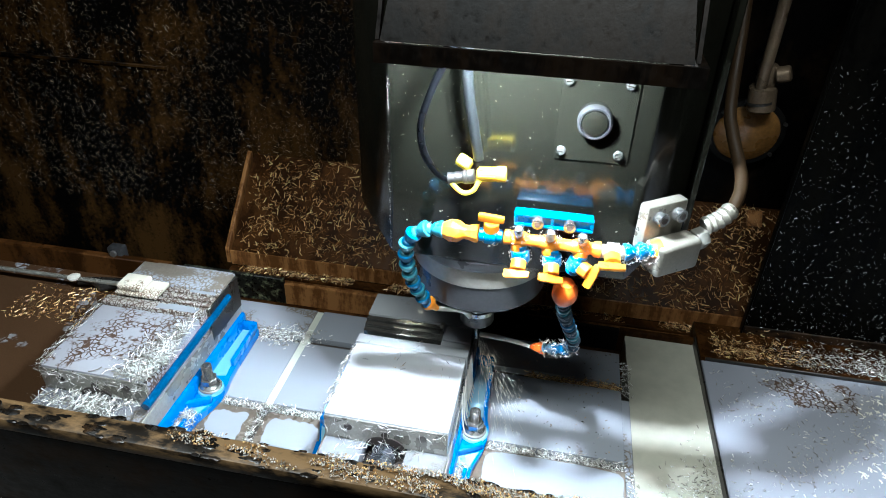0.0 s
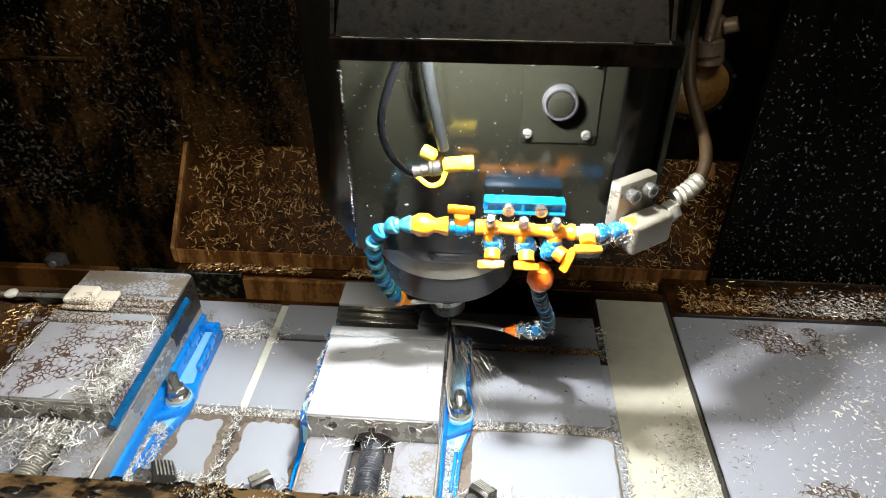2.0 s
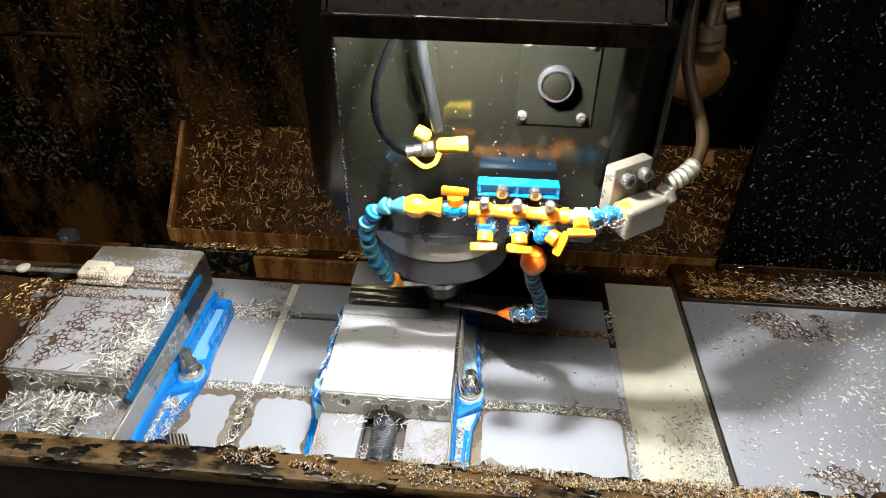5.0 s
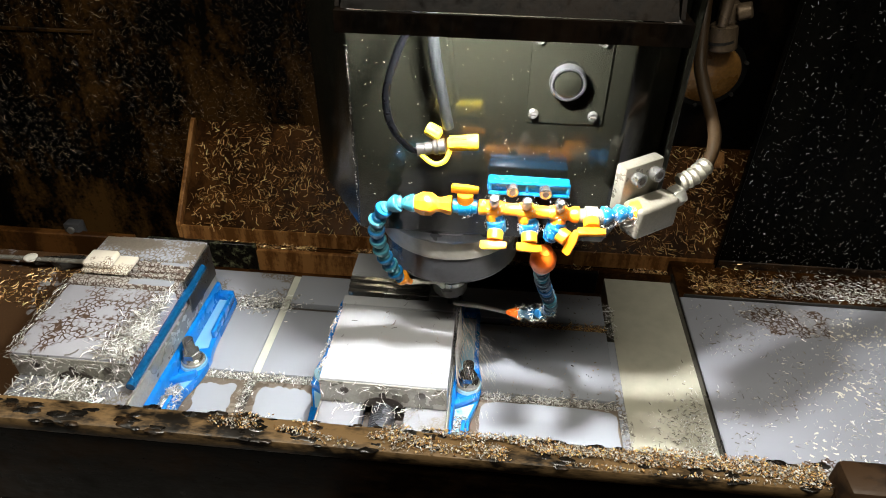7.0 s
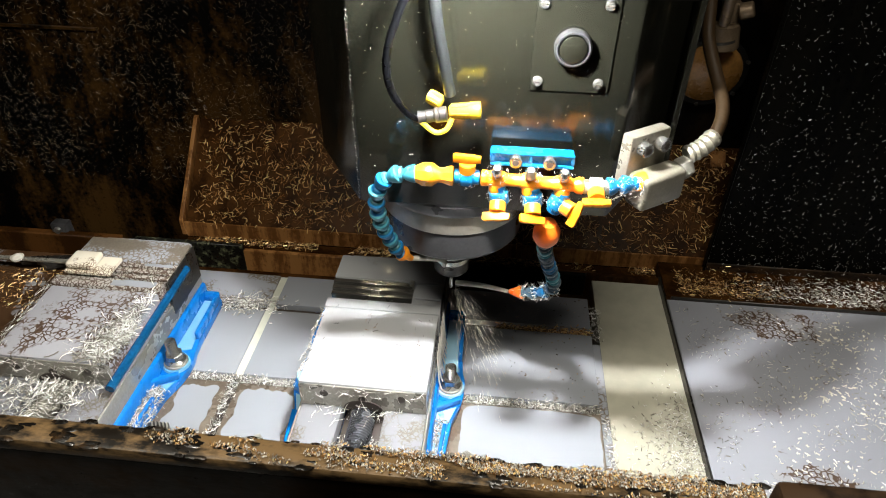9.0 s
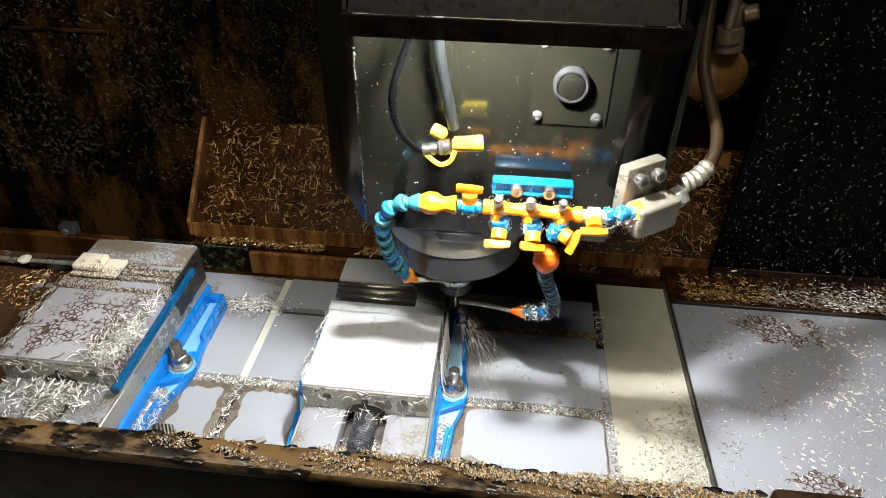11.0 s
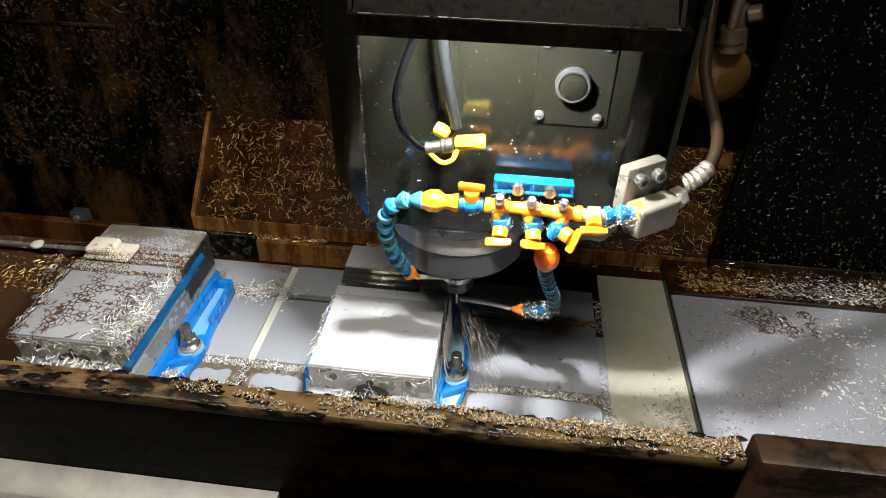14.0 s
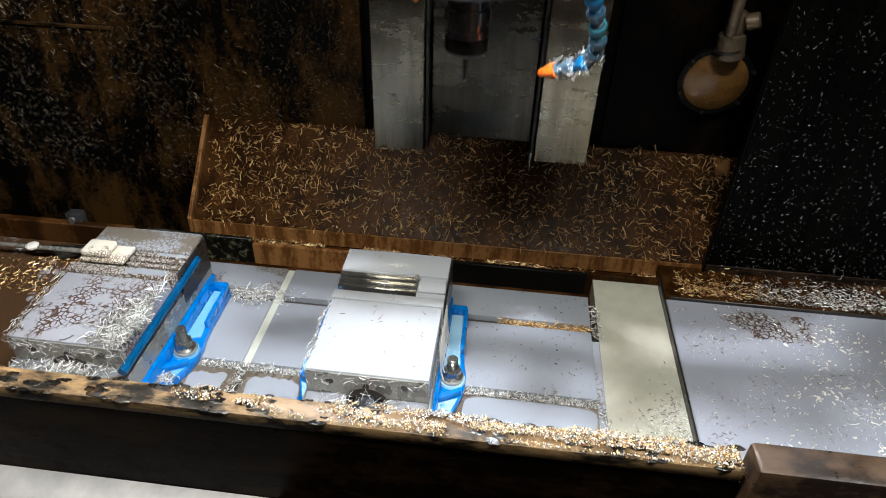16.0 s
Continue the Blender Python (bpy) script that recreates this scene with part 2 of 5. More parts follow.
M["blue_wet"] = wet("wet_blue_paint", (0.17, 0.42, 0.66), (0.006, 0.17, 0.58), 0.62, spots=0.02, rough=0.1)
M["blue_dark"] = plain("dark_blue_paint", (0.005, 0.075, 0.20), 0.25, vary=0.5, scale=60, bumpy=0.15)
M["tar"] = grimy("tarry_guard_edge", (0.006, 0.005, 0.004), (0.035, 0.02, 0.009), streak=(4, 6, 6), amount=0.56, rough=0.22, scale=20, spec=0.6)
M["brown_dark"] = grimy("dark_brown_paint", (0.012, 0.008, 0.006), (0.045, 0.026, 0.014), streak=(2, 4, 4), amount=0.5, rough=0.35, scale=9)
M["flaked"] = grimy("flaking_black_paint", (0.006, 0.006, 0.005), (0.16, 0.17, 0.10), streak=(5, 5, 5), amount=0.57, rough=0.3, scale=12, spec=0.3)
M["chips"] = chip_mat("aluminium_chips", (0.34, 0.32, 0.28), (0.90, 0.89, 0.86))
M["chips_tan"] = chip_mat("oily_chips", (0.30, 0.14, 0.035), (0.98, 0.66, 0.30), 0.3)
M["chips_dim"] = chip_mat("dull_chips", (0.03, 0.02, 0.011), (0.34, 0.25, 0.15), 0.4)


def coolant_jet():
    m, nt, b, node = mat("coolant_water")
    b.inputs["Base Color"].default_value = (0.85, 0.82, 0.74, 1)
    b.inputs["Roughness"].default_value = 0.08
    b.inputs["Transmission Weight"].default_value = 0.2
    b.inputs["IOR"].default_value = 1.33
    return m


def led():
    m, nt, b, node = mat("led_emitter")
    b.inputs["Base Color"].default_value = (0.9, 0.9, 0.85, 1)
    b.inputs["Emission Color"].default_value = (1.0, 0.975, 0.93, 1)
    b.inputs["Emission Strength"].default_value = LAMP_POWER
    return m


M["jet"] = coolant_jet()
M["led"] = led()

# ---- mesh helpers ----
TABLE, HEAD, JETS = [], [], []


def box(bm, x0, x1, y0, y1, z0, z1, bev=0.0, seg=1):
    r = bmesh.ops.create_cube(bm, size=1, matrix=Matrix.Translation(((x0 + x1) / 2, (y0 + y1) / 2, (z0 + z1) / 2)) @ Matrix.Diagonal((abs(x1 - x0), abs(y1 - y0), abs(z1 - z0), 1)))
    if bev:
        es = list({e for v in r["verts"] for e in v.link_edges})
        bmesh.ops.bevel(bm, geom=es, offset=bev, segments=seg, affect="EDGES", profile=0.5)
    return bm


def B(x0, x1, y0, y1, z0, z1, bev=0.0, seg=1):
    return box(bmesh.new(), x0, x1, y0, y1, z0, z1, bev, seg)


def rot_box(centre, size, euler, bev=0.0):
    bm = B(-size[0] / 2, size[0] / 2, -size[1] / 2, size[1] / 2, -size[2] / 2, size[2] / 2, bev)
    bm.transform(Matrix.Translation(centre) @ Euler([radians(a) for a in euler]).to_matrix().to_4x4())
    return bm


def frame_to(p0, p1):
    d = Vector(p1) - Vector(p0)
    return Matrix.Translation(p0) @ d.to_track_quat("Z", "Y").to_matrix().to_4x4(), d.length


def lathe(bm, prof, m=None, seg=20):
    """Turns a profile of (radius, height) round z."""
    m = m or Matrix()
    rings = []
    for r, h in prof:
        rings.append([bm.verts.new(m @ Vector((r * math.cos(2 * math.pi * k / seg), r * math.sin(2 * math.pi * k / seg), h))) for k in range(seg)])
    for a, b in zip(rings, rings[1:]):
        for k in range(seg):
            bm.faces.new((a[k], a[(k + 1) % seg], b[(k + 1) % seg], b[k]))
    bm.faces.new(rings[0][::-1])
    bm.faces.new(rings[-1])
    return bm


def cyl(p0, p1, r, r2=None, seg=20, bev=0.0, bm=None):
    m, n = frame_to(p0, p1)
    r2 = r if r2 is None else r2
    prof = [(r, 0), (r2, n)]
    if bev:
        prof = [(r - bev, 0), (r, bev), (r2, n - bev), (r2 - bev, n)]
    return lathe(bm or bmesh.new(), prof, m, seg)


def spline(pts, n):
    """Points of a smooth curve through pts."""
    P = [Vector(p) for p in pts]
    P = [2 * P[0] - P[1]] + P + [2 * P[-1] - P[-2]]
    out = []
    for i in range(1, len(P) - 2):
        for k in range(n):
            t = k / n
            a, b, c, d = P[i - 1:i + 3]
            out.append(0.5 * (2 * b + (c - a) * t + (2 * a - 5 * b + 4 * c - d) * t * t + (3 * b - a - 3 * c + d) * t ** 3))
    return out + [P[-2]]


def tube(pts, r, seg=12, n=8, ribs=0.0):
    path = spline(pts, n)
    bm = bmesh.new()
    rings = []
    side = Vector((0.3, 0.2, 1)).normalized()
    for i, p in enumerate(path):
        d = (path[min(i + 1, len(path) - 1)] - path[max(i - 1, 0)]).normalized()
        u = (side - d * side.dot(d)).normalized()
        w = d.cross(u)
        rr = (r(i / (len(path) - 1)) if callable(r) else r) * (1 + ribs * (i % 2))
        rings.append([bm.verts.new(p + rr * (u * math.cos(2 * math.pi * k / seg) + w * math.sin(2 * math.pi * k / seg))) for k in range(seg)])
    for a, b in zip(rings, rings[1:]):
        for k in range(seg):
            bm.faces.new((a[k], b[k], b[(k + 1) % seg], a[(k + 1) % seg]))
    bm.faces.new(rings[0])
    bm.faces.new(rings[-1][::-1])
    return bm


def prism(outline, z0, z1, bev=0.0, axis="z"):
    """An outline of (a, b) raised from z0 to z1 along an axis."""
    put = {"z": lambda a, b, c: (a, b, c), "y": lambda a, b, c: (a, c, b), "x": lambda a, b, c: (c, a, b)}[axis]
    bm = bmesh.new()
    lo = [bm.verts.new(put(a, b, z0)) for a, b in outline]
    hi = [bm.verts.new(put(a, b, z1)) for a, b in outline]
    n = len(lo)
    bm.faces.new(lo[::-1])
    bm.faces.new(hi)
    for k in range(n):
        bm.faces.new((lo[k], lo[(k + 1) % n], hi[(k + 1) % n], hi[k]))
    bmesh.ops.recalc_face_normals(bm, faces=bm.faces)
    if bev:
        bmesh.ops.bevel(bm, geom=list(bm.edges), offset=bev, segments=2, affect="EDGES", profile=0.5)
    return bm


def hexnut(bm, c, r, h, axis=(0, 0, 1)):
    m, n = frame_to(c, Vector(c) + Vector(axis) * h)
    return lathe(bm, [(r * 0.9, 0), (r, h * 0.12), (r, h * 0.88), (r * 0.88, h)], m, 6)


def mesh_of(bm, name, material, base, smooth=True):
    bmesh.ops.recalc_face_normals(bm, faces=bm.faces)
    bm.transform(Matrix.Translation(-Vector(base)))
    me = bpy.data.meshes.new(name)
    bm.to_mesh(me)
    bm.free()
    me.materials.append(M[material])
    if smooth:
        me.shade_smooth()
        me.set_sharp_from_angle(angle=radians(38))
    return me


def thing(name, base, label, category, body=None, group="", kind=""):
    ob = new(name)
    ob.location = base
    ob.empty_display_size = 0.02
    tagged(ob, label, category, group, kind)
    if body is not None:
        body.append(ob)
    return ob


def place_of(ob):
    return Vector(ob.location) + (place_of(ob.parent) if ob.parent else Vector())


def part(name, bm, material, parent, label=""):
    ob = new(name, mesh_of(bm, name, material, place_of(parent)))
    ob.parent = parent
    return tagged(ob, label)


def solo(name, bm, material, base, label, category, body=None, group="", kind=""):
    ob = new(name, mesh_of(bm, name, material, base))
    ob.location = base
    tagged(ob, label, category, group, kind)
    if body is not None:
        body.append(ob)
    return ob


rng = np.random.default_rng(7)


def scatter(name, P, N, material, base, label, body=None, size=(0.003, 0.008), width=(0.0006, 0.0014), lie=0.25, curl=1.2):
    """Many thin bent cuttings at the points P, lying along surfaces of normal N."""
    P, N = np.asarray(P, float), np.asarray(N, float)
    n = len(P)
    N = np.broadcast_to(N, P.shape)
    R = rng.normal(size=(n, 3))
    T = R - N * (R * N).sum(1, keepdims=True)
    T /= np.linalg.norm(T, axis=1, keepdims=True) + 1e-9
    T = T + N * rng.uniform(-0.1, lie, (n, 1))
    T /= np.linalg.norm(T, axis=1, keepdims=True)
    S = np.cross(N, T)
    U = np.cross(T, S)
    L = rng.uniform(*size, (n, 1))
    Wd = rng.uniform(*width, (n, 1))
    K = rng.uniform(-curl, curl, (n, 1)) + 1e-3
    side = rng.uniform(-0.6, 0.6, (n, 1))
    verts = np.empty((n, 8, 3))
    for i, s in enumerate((0, 1 / 3, 2 / 3, 1)):
        a = K * s
        along, up = L * np.sin(a) / K, L * (1 - np.cos(a)) / K
        c = P + T * along + (S * np.sign(K) + U * side) * up * np.sign(K) + N * 0.0008
        wv = (S * 0.7 + U * 0.7 * np.sign(side)) * Wd * 0.5
        verts[:, 2 * i], verts[:, 2 * i + 1] = c - wv, c + wv
    verts -= np.asarray(base, float)
    f = np.array([[0, 2, 3, 1], [2, 4, 5, 3], [4, 6, 7, 5]])
    faces = (f[None] + 8 * np.arange(n)[:, None, None]).reshape(-1, 4)
    me = bpy.data.meshes.new(name)
    me.from_pydata(verts.reshape(-1, 3).tolist(), [], faces.tolist())
    me.materials.append(M[material])
    me.shade_smooth()
    ob = new(name, me)
    ob.location = base
    tagged(ob, label, "metal chips", "", "stuff")
    if body is not None:
        body.append(ob)
    return ob


def spread(n, x0, x1, y0, y1, z, dz=0.0, clump=0.0, seed=0):
    """Points over a rectangle, thinned into drifts where clump is high."""
    r = np.random.default_rng(seed)
    out = []
    while len(out) < n:
        x, y = r.uniform(x0, x1), r.uniform(y0, y1)
        if clump and noise.noise(Vector((x * 14 + seed, y * 14, seed))) < clump * (r.uniform() * 1.6 - 0.8):
            continue
        out.append((x, y, z + r.uniform(0, dz)))
    return np.array(out)

# ---- enclosure: walls, floor, ceiling ----
def enclosure():
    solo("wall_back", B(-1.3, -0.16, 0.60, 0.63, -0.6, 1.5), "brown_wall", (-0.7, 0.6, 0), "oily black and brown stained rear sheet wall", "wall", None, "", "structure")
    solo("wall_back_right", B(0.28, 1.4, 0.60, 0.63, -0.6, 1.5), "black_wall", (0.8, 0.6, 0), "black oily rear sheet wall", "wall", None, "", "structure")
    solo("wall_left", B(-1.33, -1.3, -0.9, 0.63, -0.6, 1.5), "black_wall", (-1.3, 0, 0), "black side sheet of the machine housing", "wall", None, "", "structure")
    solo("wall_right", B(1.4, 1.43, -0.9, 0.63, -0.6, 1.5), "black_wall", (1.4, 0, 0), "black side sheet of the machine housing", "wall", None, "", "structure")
    solo("floor", B(-1.33, 1.43, -0.9, 0.63, -0.63, -0.6), "tray", (0, 0, -0.6), "dark chip pan under the machine", "floor", None, "", "structure")
    solo("ceiling", B(-1.33, 1.43, -0.05, 0.63, 1.5, 1.53), "black_wall", (0, 0.3, 1.5), "dark roof sheet of the housing", "ceiling", None, "", "structure")
    # stiffening seam of the rear wall
    solo("wall_seam", B(-1.3, -0.62, 0.594, 0.6, 0.303, 0.309, 0.001), "brown_wall", (-0.9, 0.6, 0.3), "raised seam on the rear wall", "trim", None, "", "structure")


def column():
    c = thing("machine_column", (0.06, 0.62, -0.6), "dark machine column with two bright scraped vertical ways", "machine column")
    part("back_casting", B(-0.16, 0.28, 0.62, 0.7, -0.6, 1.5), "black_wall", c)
    for x0, x1 in ((-0.136, -0.042), (0.160, 0.256)):
        part("way", B(x0, x1, 0.565, 0.6197, 0.055 if x0 < 0 else 0.068, 1.45, 0.002), "way", c, "bright vertically scraped steel way")
        part("way_edge", B(x1 + 0.0005 if x0 < 0 else x0 - 0.0075, x1 + 0.0075 if x0 < 0 else x0 - 0.0005, 0.572, 0.6197, 0.068, 1.45, 0.001), "steel_dark", c)
    part("way_cover", B(-0.033, 0.151, 0.592, 0.6197, 0.085, 1.45, 0.002), "way_mid", c, "oily grey cover sheet between the ways")
    part("drip_rod", cyl((0.153, 0.555, 0.085), (0.153, 0.555, 0.145), 0.003, seg=8), "steel_bright", c)


def rear_tray():
    t = thing("chip_tray", (0, 0.448, 0.0), "brown painted sloping chip tray littered with cuttings", "chip tray")
    prof = [(0.448, 0.008), (0.59, 0.147), (0.595, 0.147), (0.595, 0.138), (0.452, -0.001), (0.448, -0.001)]
    part("slope", prism(prof, -0.458, 0.95, axis="x"), "tray", t)
    part("lip", B(-0.462, 0.95, 0.4445, 0.4477, -0.024, 0.008, 0.001), "tan", t, "tan worn front lip")
    part("end_flange", prism([(0.443, -0.02), (0.443, 0.012), (0.585, 0.153), (0.592, 0.153), (0.592, 0.12), (0.455, -0.02)], -0.470, -0.4625, 0.0008, axis="x"), "tan", t, "rubbed tan end flange")
    part("ledge", B(-0.46, 0.95, 0.423, 0.4443, -0.030, -0.024, 0.001), "tray", t)
    part("back_drop", B(-0.46, 0.95, 0.424, 0.43, -0.60, -0.0303), "tan", t, "tan stained drop sheet under the lip")
    part("plate_tag", rot_box((0.498, 0.575, 0.1345), (0.026, 0.03, 0.0015), (44.4, 0, 0), 0.0004), "tan", t, "small worn riveted plate")


def work_lamp():
    """A round lamp, unlit and stained, on a jointed arm at the rear wall."""
    l = thing("work_lamp", (0.44, 0.60, 0.306), "round unlit work lamp with oil-stained amber lens on a jointed arm", "work lamp")
    m = Matrix.Translation((0.44, 0.60, 0.300)) @ Euler((radians(98), 0, 0)).to_matrix().to_4x4()
    part("shade", lathe(bmesh.new(), [(0.030, 0), (0.052, 0.012), (0.060, 0.03), (0.060, 0.036), (0.054, 0.036)], m, 32), "head_dark", l)
    part("lens", lathe(bmesh.new(), [(0.0538, 0.030), (0.050, 0.039), (0.036, 0.046), (0.018, 0.049), (0.002, 0.05)], m, 32), "amber", l, "amber oil-stained lens")
    for k in range(6):
        a = 2 * math.pi * k / 6 + 0.4
        p = m @ Vector((0.0575 * math.cos(a), 0.0575 * math.sin(a), 0.036))
        part("bolt", cyl(p, p + Vector((0, -0.008, 0.001)), 0.0030, seg=8), "steel_dark", l)
    k1 = part("knuckle", cyl((0.442, 0.535, 0.345), (0.436, 0.535, 0.385), 0.0215, 0.0205, bev=0.003), "alu_old", l, "scuffed silver knuckle joint")
    part("knuckle_band", cyl((0.4385, 0.535, 0.358), (0.4375, 0.535, 0.362), 0.022), "steel_dark", k1)
    part("yoke", B(0.424, 0.450, 0.522, 0.546, 0.3853, 0.418, 0.004, 2), "alu_old", l, "cast yoke over the knuckle")
    part("swivel", cyl((0.446, 0.521, 0.405), (0.464, 0.515, 0.412), 0.0125, 0.012, bev=0.002), "alu_old", l)
    part("arm", cyl((0.430, 0.525, 0.385), (0.415, 0.48, 0.70), 0.0085, seg=16), "alu_old", l, "bare metal arm")
    part("wall_strut", cyl((0.44, 0.598, 0.40), (0.44, 0.535, 0.40), 0.008, seg=12), "head_dark", l)


# ---- sliding table and what it carries ----
def work_table():
    t = thing("work_table", (0, 0.05, -0.1), "slotted steel work table under milky coolant and chips", "machine table", TABLE)
    part("bed", B(-0.50, 0.300, -0.26, 0.314, -0.10, -0.0155), "slot", t)
    xs = [(-0.498, -0.2085), (-0.1965, 0.300)]
    rows = [(-0.258, -0.068), (-0.053, 0.081), (0.096, 0.231), (0.246, 0.316)]
    for j, (y0, y1) in enumerate(rows):
        for i, (x0, x1) in enumerate(xs):
            mt = "bare" if j < 2 else "film_half" if (j, i) == (3, 0) else "film"
            part("land", B(x0, x1, y0, y1, -0.0152, 0.0, 0.0012, 2), mt, t)
    for y in (-0.0605, 0.0885, 0.2385):
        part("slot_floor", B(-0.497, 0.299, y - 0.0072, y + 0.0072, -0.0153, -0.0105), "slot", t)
    part("cross_groove", B(-0.2083, -0.1967, 0.097, 0.315, -0.0153, -0.0025), "milk_pale", t, "cross groove brimming with milky coolant")
    part("cross_groove", B(-0.2083, -0.1967, -0.257, 0.080, -0.0153, -0.007), "slot", t)
    part("end_step", B(0.3005, 0.314, -0.26, 0.225, -0.10, -0.012, 0.001), "film_half", t)


def film_patch(t, x0, x1, y0, y1, seed, rag=0.004, z=0.0):
    """A pool of coolant with a ragged rounded outline, lying on a land of the table."""
    cx, cy, hx, hy = (x0 + x1) / 2, (y0 + y1) / 2, (x1 - x0) / 2, (y1 - y0) / 2
    out = []
    for k in range(72):
        a = 2 * math.pi * k / 72
        c, s = math.cos(a), math.sin(a)
        q = (abs(c) ** 12 + abs(s) ** 12) ** (-1 / 12)
        n = noise.noise(Vector((2.2 * c + seed, 2.2 * s, seed))) + 0.5 * noise.noise(Vector((7 * c, 7 * s + seed, 1)))
        out.append((cx + c * q * (hx + rag * (n - 0.6)), cy + s * q * (hy + rag * (n - 0.6))))
    part("coolant_film", prism(out, z + 0.0002, z + 0.0006 + 0.0001 * (seed % 3)), "film", t, "pool of milky coolant film")


def coolant_films():
    t = bpy.data.objects["work_table"]
    for k, c in enumerate(((-0.276, -0.216, -0.046, 0.074, 0.007), (-0.190, -0.106, -0.046, 0.075, 0.006), (0.114, 0.298, -0.050, 0.080, 0.003), (-0.292, -0.214, -0.15, -0.072, 0.008), (-0.19, -0.105, -0.16, -0.074, 0.009), (0.112, 0.19, -0.17, -0.074, 0.010), (0.205, 0.292, -0.16, -0.075, 0.009))):
        film_patch(t, *c[:4], k + 1, c[4])


def gutters():
    g = thing("coolant_gutter", (0.37, 0.1, -0.1), "steel gutter full of yellowish milky coolant at the table end", "coolant gutter", TABLE)
    part("pan", B(-0.50, 0.429, -0.26, 0.392, -0.115, -0.1005), "tray", g)
    part("coolant", B(0.3145, 0.4258, -0.26, 0.383, -0.1, -0.015), "milk", g, "yellowish milky coolant")
    part("rear_coolant", B(-0.498, 0.3143, 0.3165, 0.383, -0.1, -0.05), "tray", g)
    part("outer_wall", B(0.4260, 0.4290, -0.26, 0.392, -0.1, -0.002, 0.0008), "steel_dark", g)
    part("rear_wall", B(0.304, 0.4258, 0.3835, 0.392, -0.1, -0.004, 0.001), "tray", g)
    part("rear_wall_black", B(0.05, 0.3038, 0.3832, 0.392, -0.1, -0.006, 0.001), "head_dark", g, "black rear gutter strip")
    part("rear_wall_tan", B(-0.30, 0.0498, 0.3835, 0.392, -0.1, -0.006, 0.001), "tan", g)
    part("rear_wall_left", B(-0.50, -0.3002, 0.3835, 0.392, -0.1, 0.004, 0.001), "flaked", g, "black strip with flaking pale paint")


def way_covers():
    c = thing("way_cover", (0.8, 0.1, -0.02), "wet sheet-metal way cover strewn with cuttings", "way cover", TABLE)
    part("sheet", B(0.4293, 1.15, -0.26, 0.335, -0.03, -0.003, 0.002), "cover_wet", c)
    for cx, cy, rx, ry, seed in ((0.60, 0.29, 0.075, 0.036, 4), (0.555, 0.005, 0.045, 0.028, 6)):
        out = []
        for k in range(60):
            a = 2 * math.pi * k / 60
            n = 1 + 0.45 * noise.noise(Vector((2 * math.cos(a), 2 * math.sin(a), seed))) + 0.2 * noise.noise(Vector((7 * math.cos(a), 7 * math.sin(a), seed + 5)))
            out.append((cx + rx * n * math.cos(a) - 0.006 * math.sin(a), cy + ry * n * math.sin(a)))
        part("drying_patch", prism(out, -0.0028, -0.0024), "film_net", c, "brown patch where the film dries in cells")
    part("rear_strip", B(0.4293, 1.15, 0.3353, 0.43, -0.03, 0.001, 0.001), "tray", c)
    part("rear_seam", B(0.436, 1.15, 0.333, 0.3365, -0.003, 0.003, 0.001), "steel_dark", c)
    p = thing("guard_panel", (0.8, 0.42, 0.0), "tall black sheet guard speckled with chips", "splash guard", TABLE)
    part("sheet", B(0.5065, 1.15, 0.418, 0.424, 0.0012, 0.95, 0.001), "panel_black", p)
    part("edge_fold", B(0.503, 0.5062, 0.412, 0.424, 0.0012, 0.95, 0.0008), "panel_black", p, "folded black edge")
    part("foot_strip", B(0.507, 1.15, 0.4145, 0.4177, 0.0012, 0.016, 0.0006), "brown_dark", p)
    d = thing("way_cover", (-0.75, 0.1, -0.02), "brown stained sheet-metal way cover", "way cover", TABLE)
    part("sheet", B(-1.15, -0.5005, -0.26, 0.29, -0.03, -0.003, 0.002), "cover_brown", d)
    part("rear_wall", B(-1.15, -0.5005, 0.345, 0.36, -0.03, 0.03, 0.002), "tray", d)
    part("rear_sheet", B(-1.15, -0.5005, 0.2903, 0.3447, -0.03, -0.012), "cover_brown", d)


def front_guard():
    g = thing("front_guard", (0.0, -0.346, -0.1), "black front splash guard with a worn brown chip-covered edge", "splash guard", TABLE)
    part("sheet", B(-0.9, 0.252, -0.3502, -0.340, -0.10, 0.4590), "guard_front", g)
    part("worn_edge", B(-0.9, 0.252, -0.3508, -0.3385, 0.4592, 0.467, 0.0015, 2), "rail", g, "worn tan and black edge")
    part("end_block", B(0.2535, 0.9, -0.356, -0.340, -0.10, 0.4745, 0.0025, 2), "brown_dark", g, "taller brown end section")
    part("apron", prism([(-0.3505, 0.404), (-0.3505, 0.400), (-0.43, 0.345), (-0.432, 0.348), (-0.366, 0.399)], -0.60, 0.045, 0.0004, axis="x"), "apron", g, "scuffed grey sheet apron")


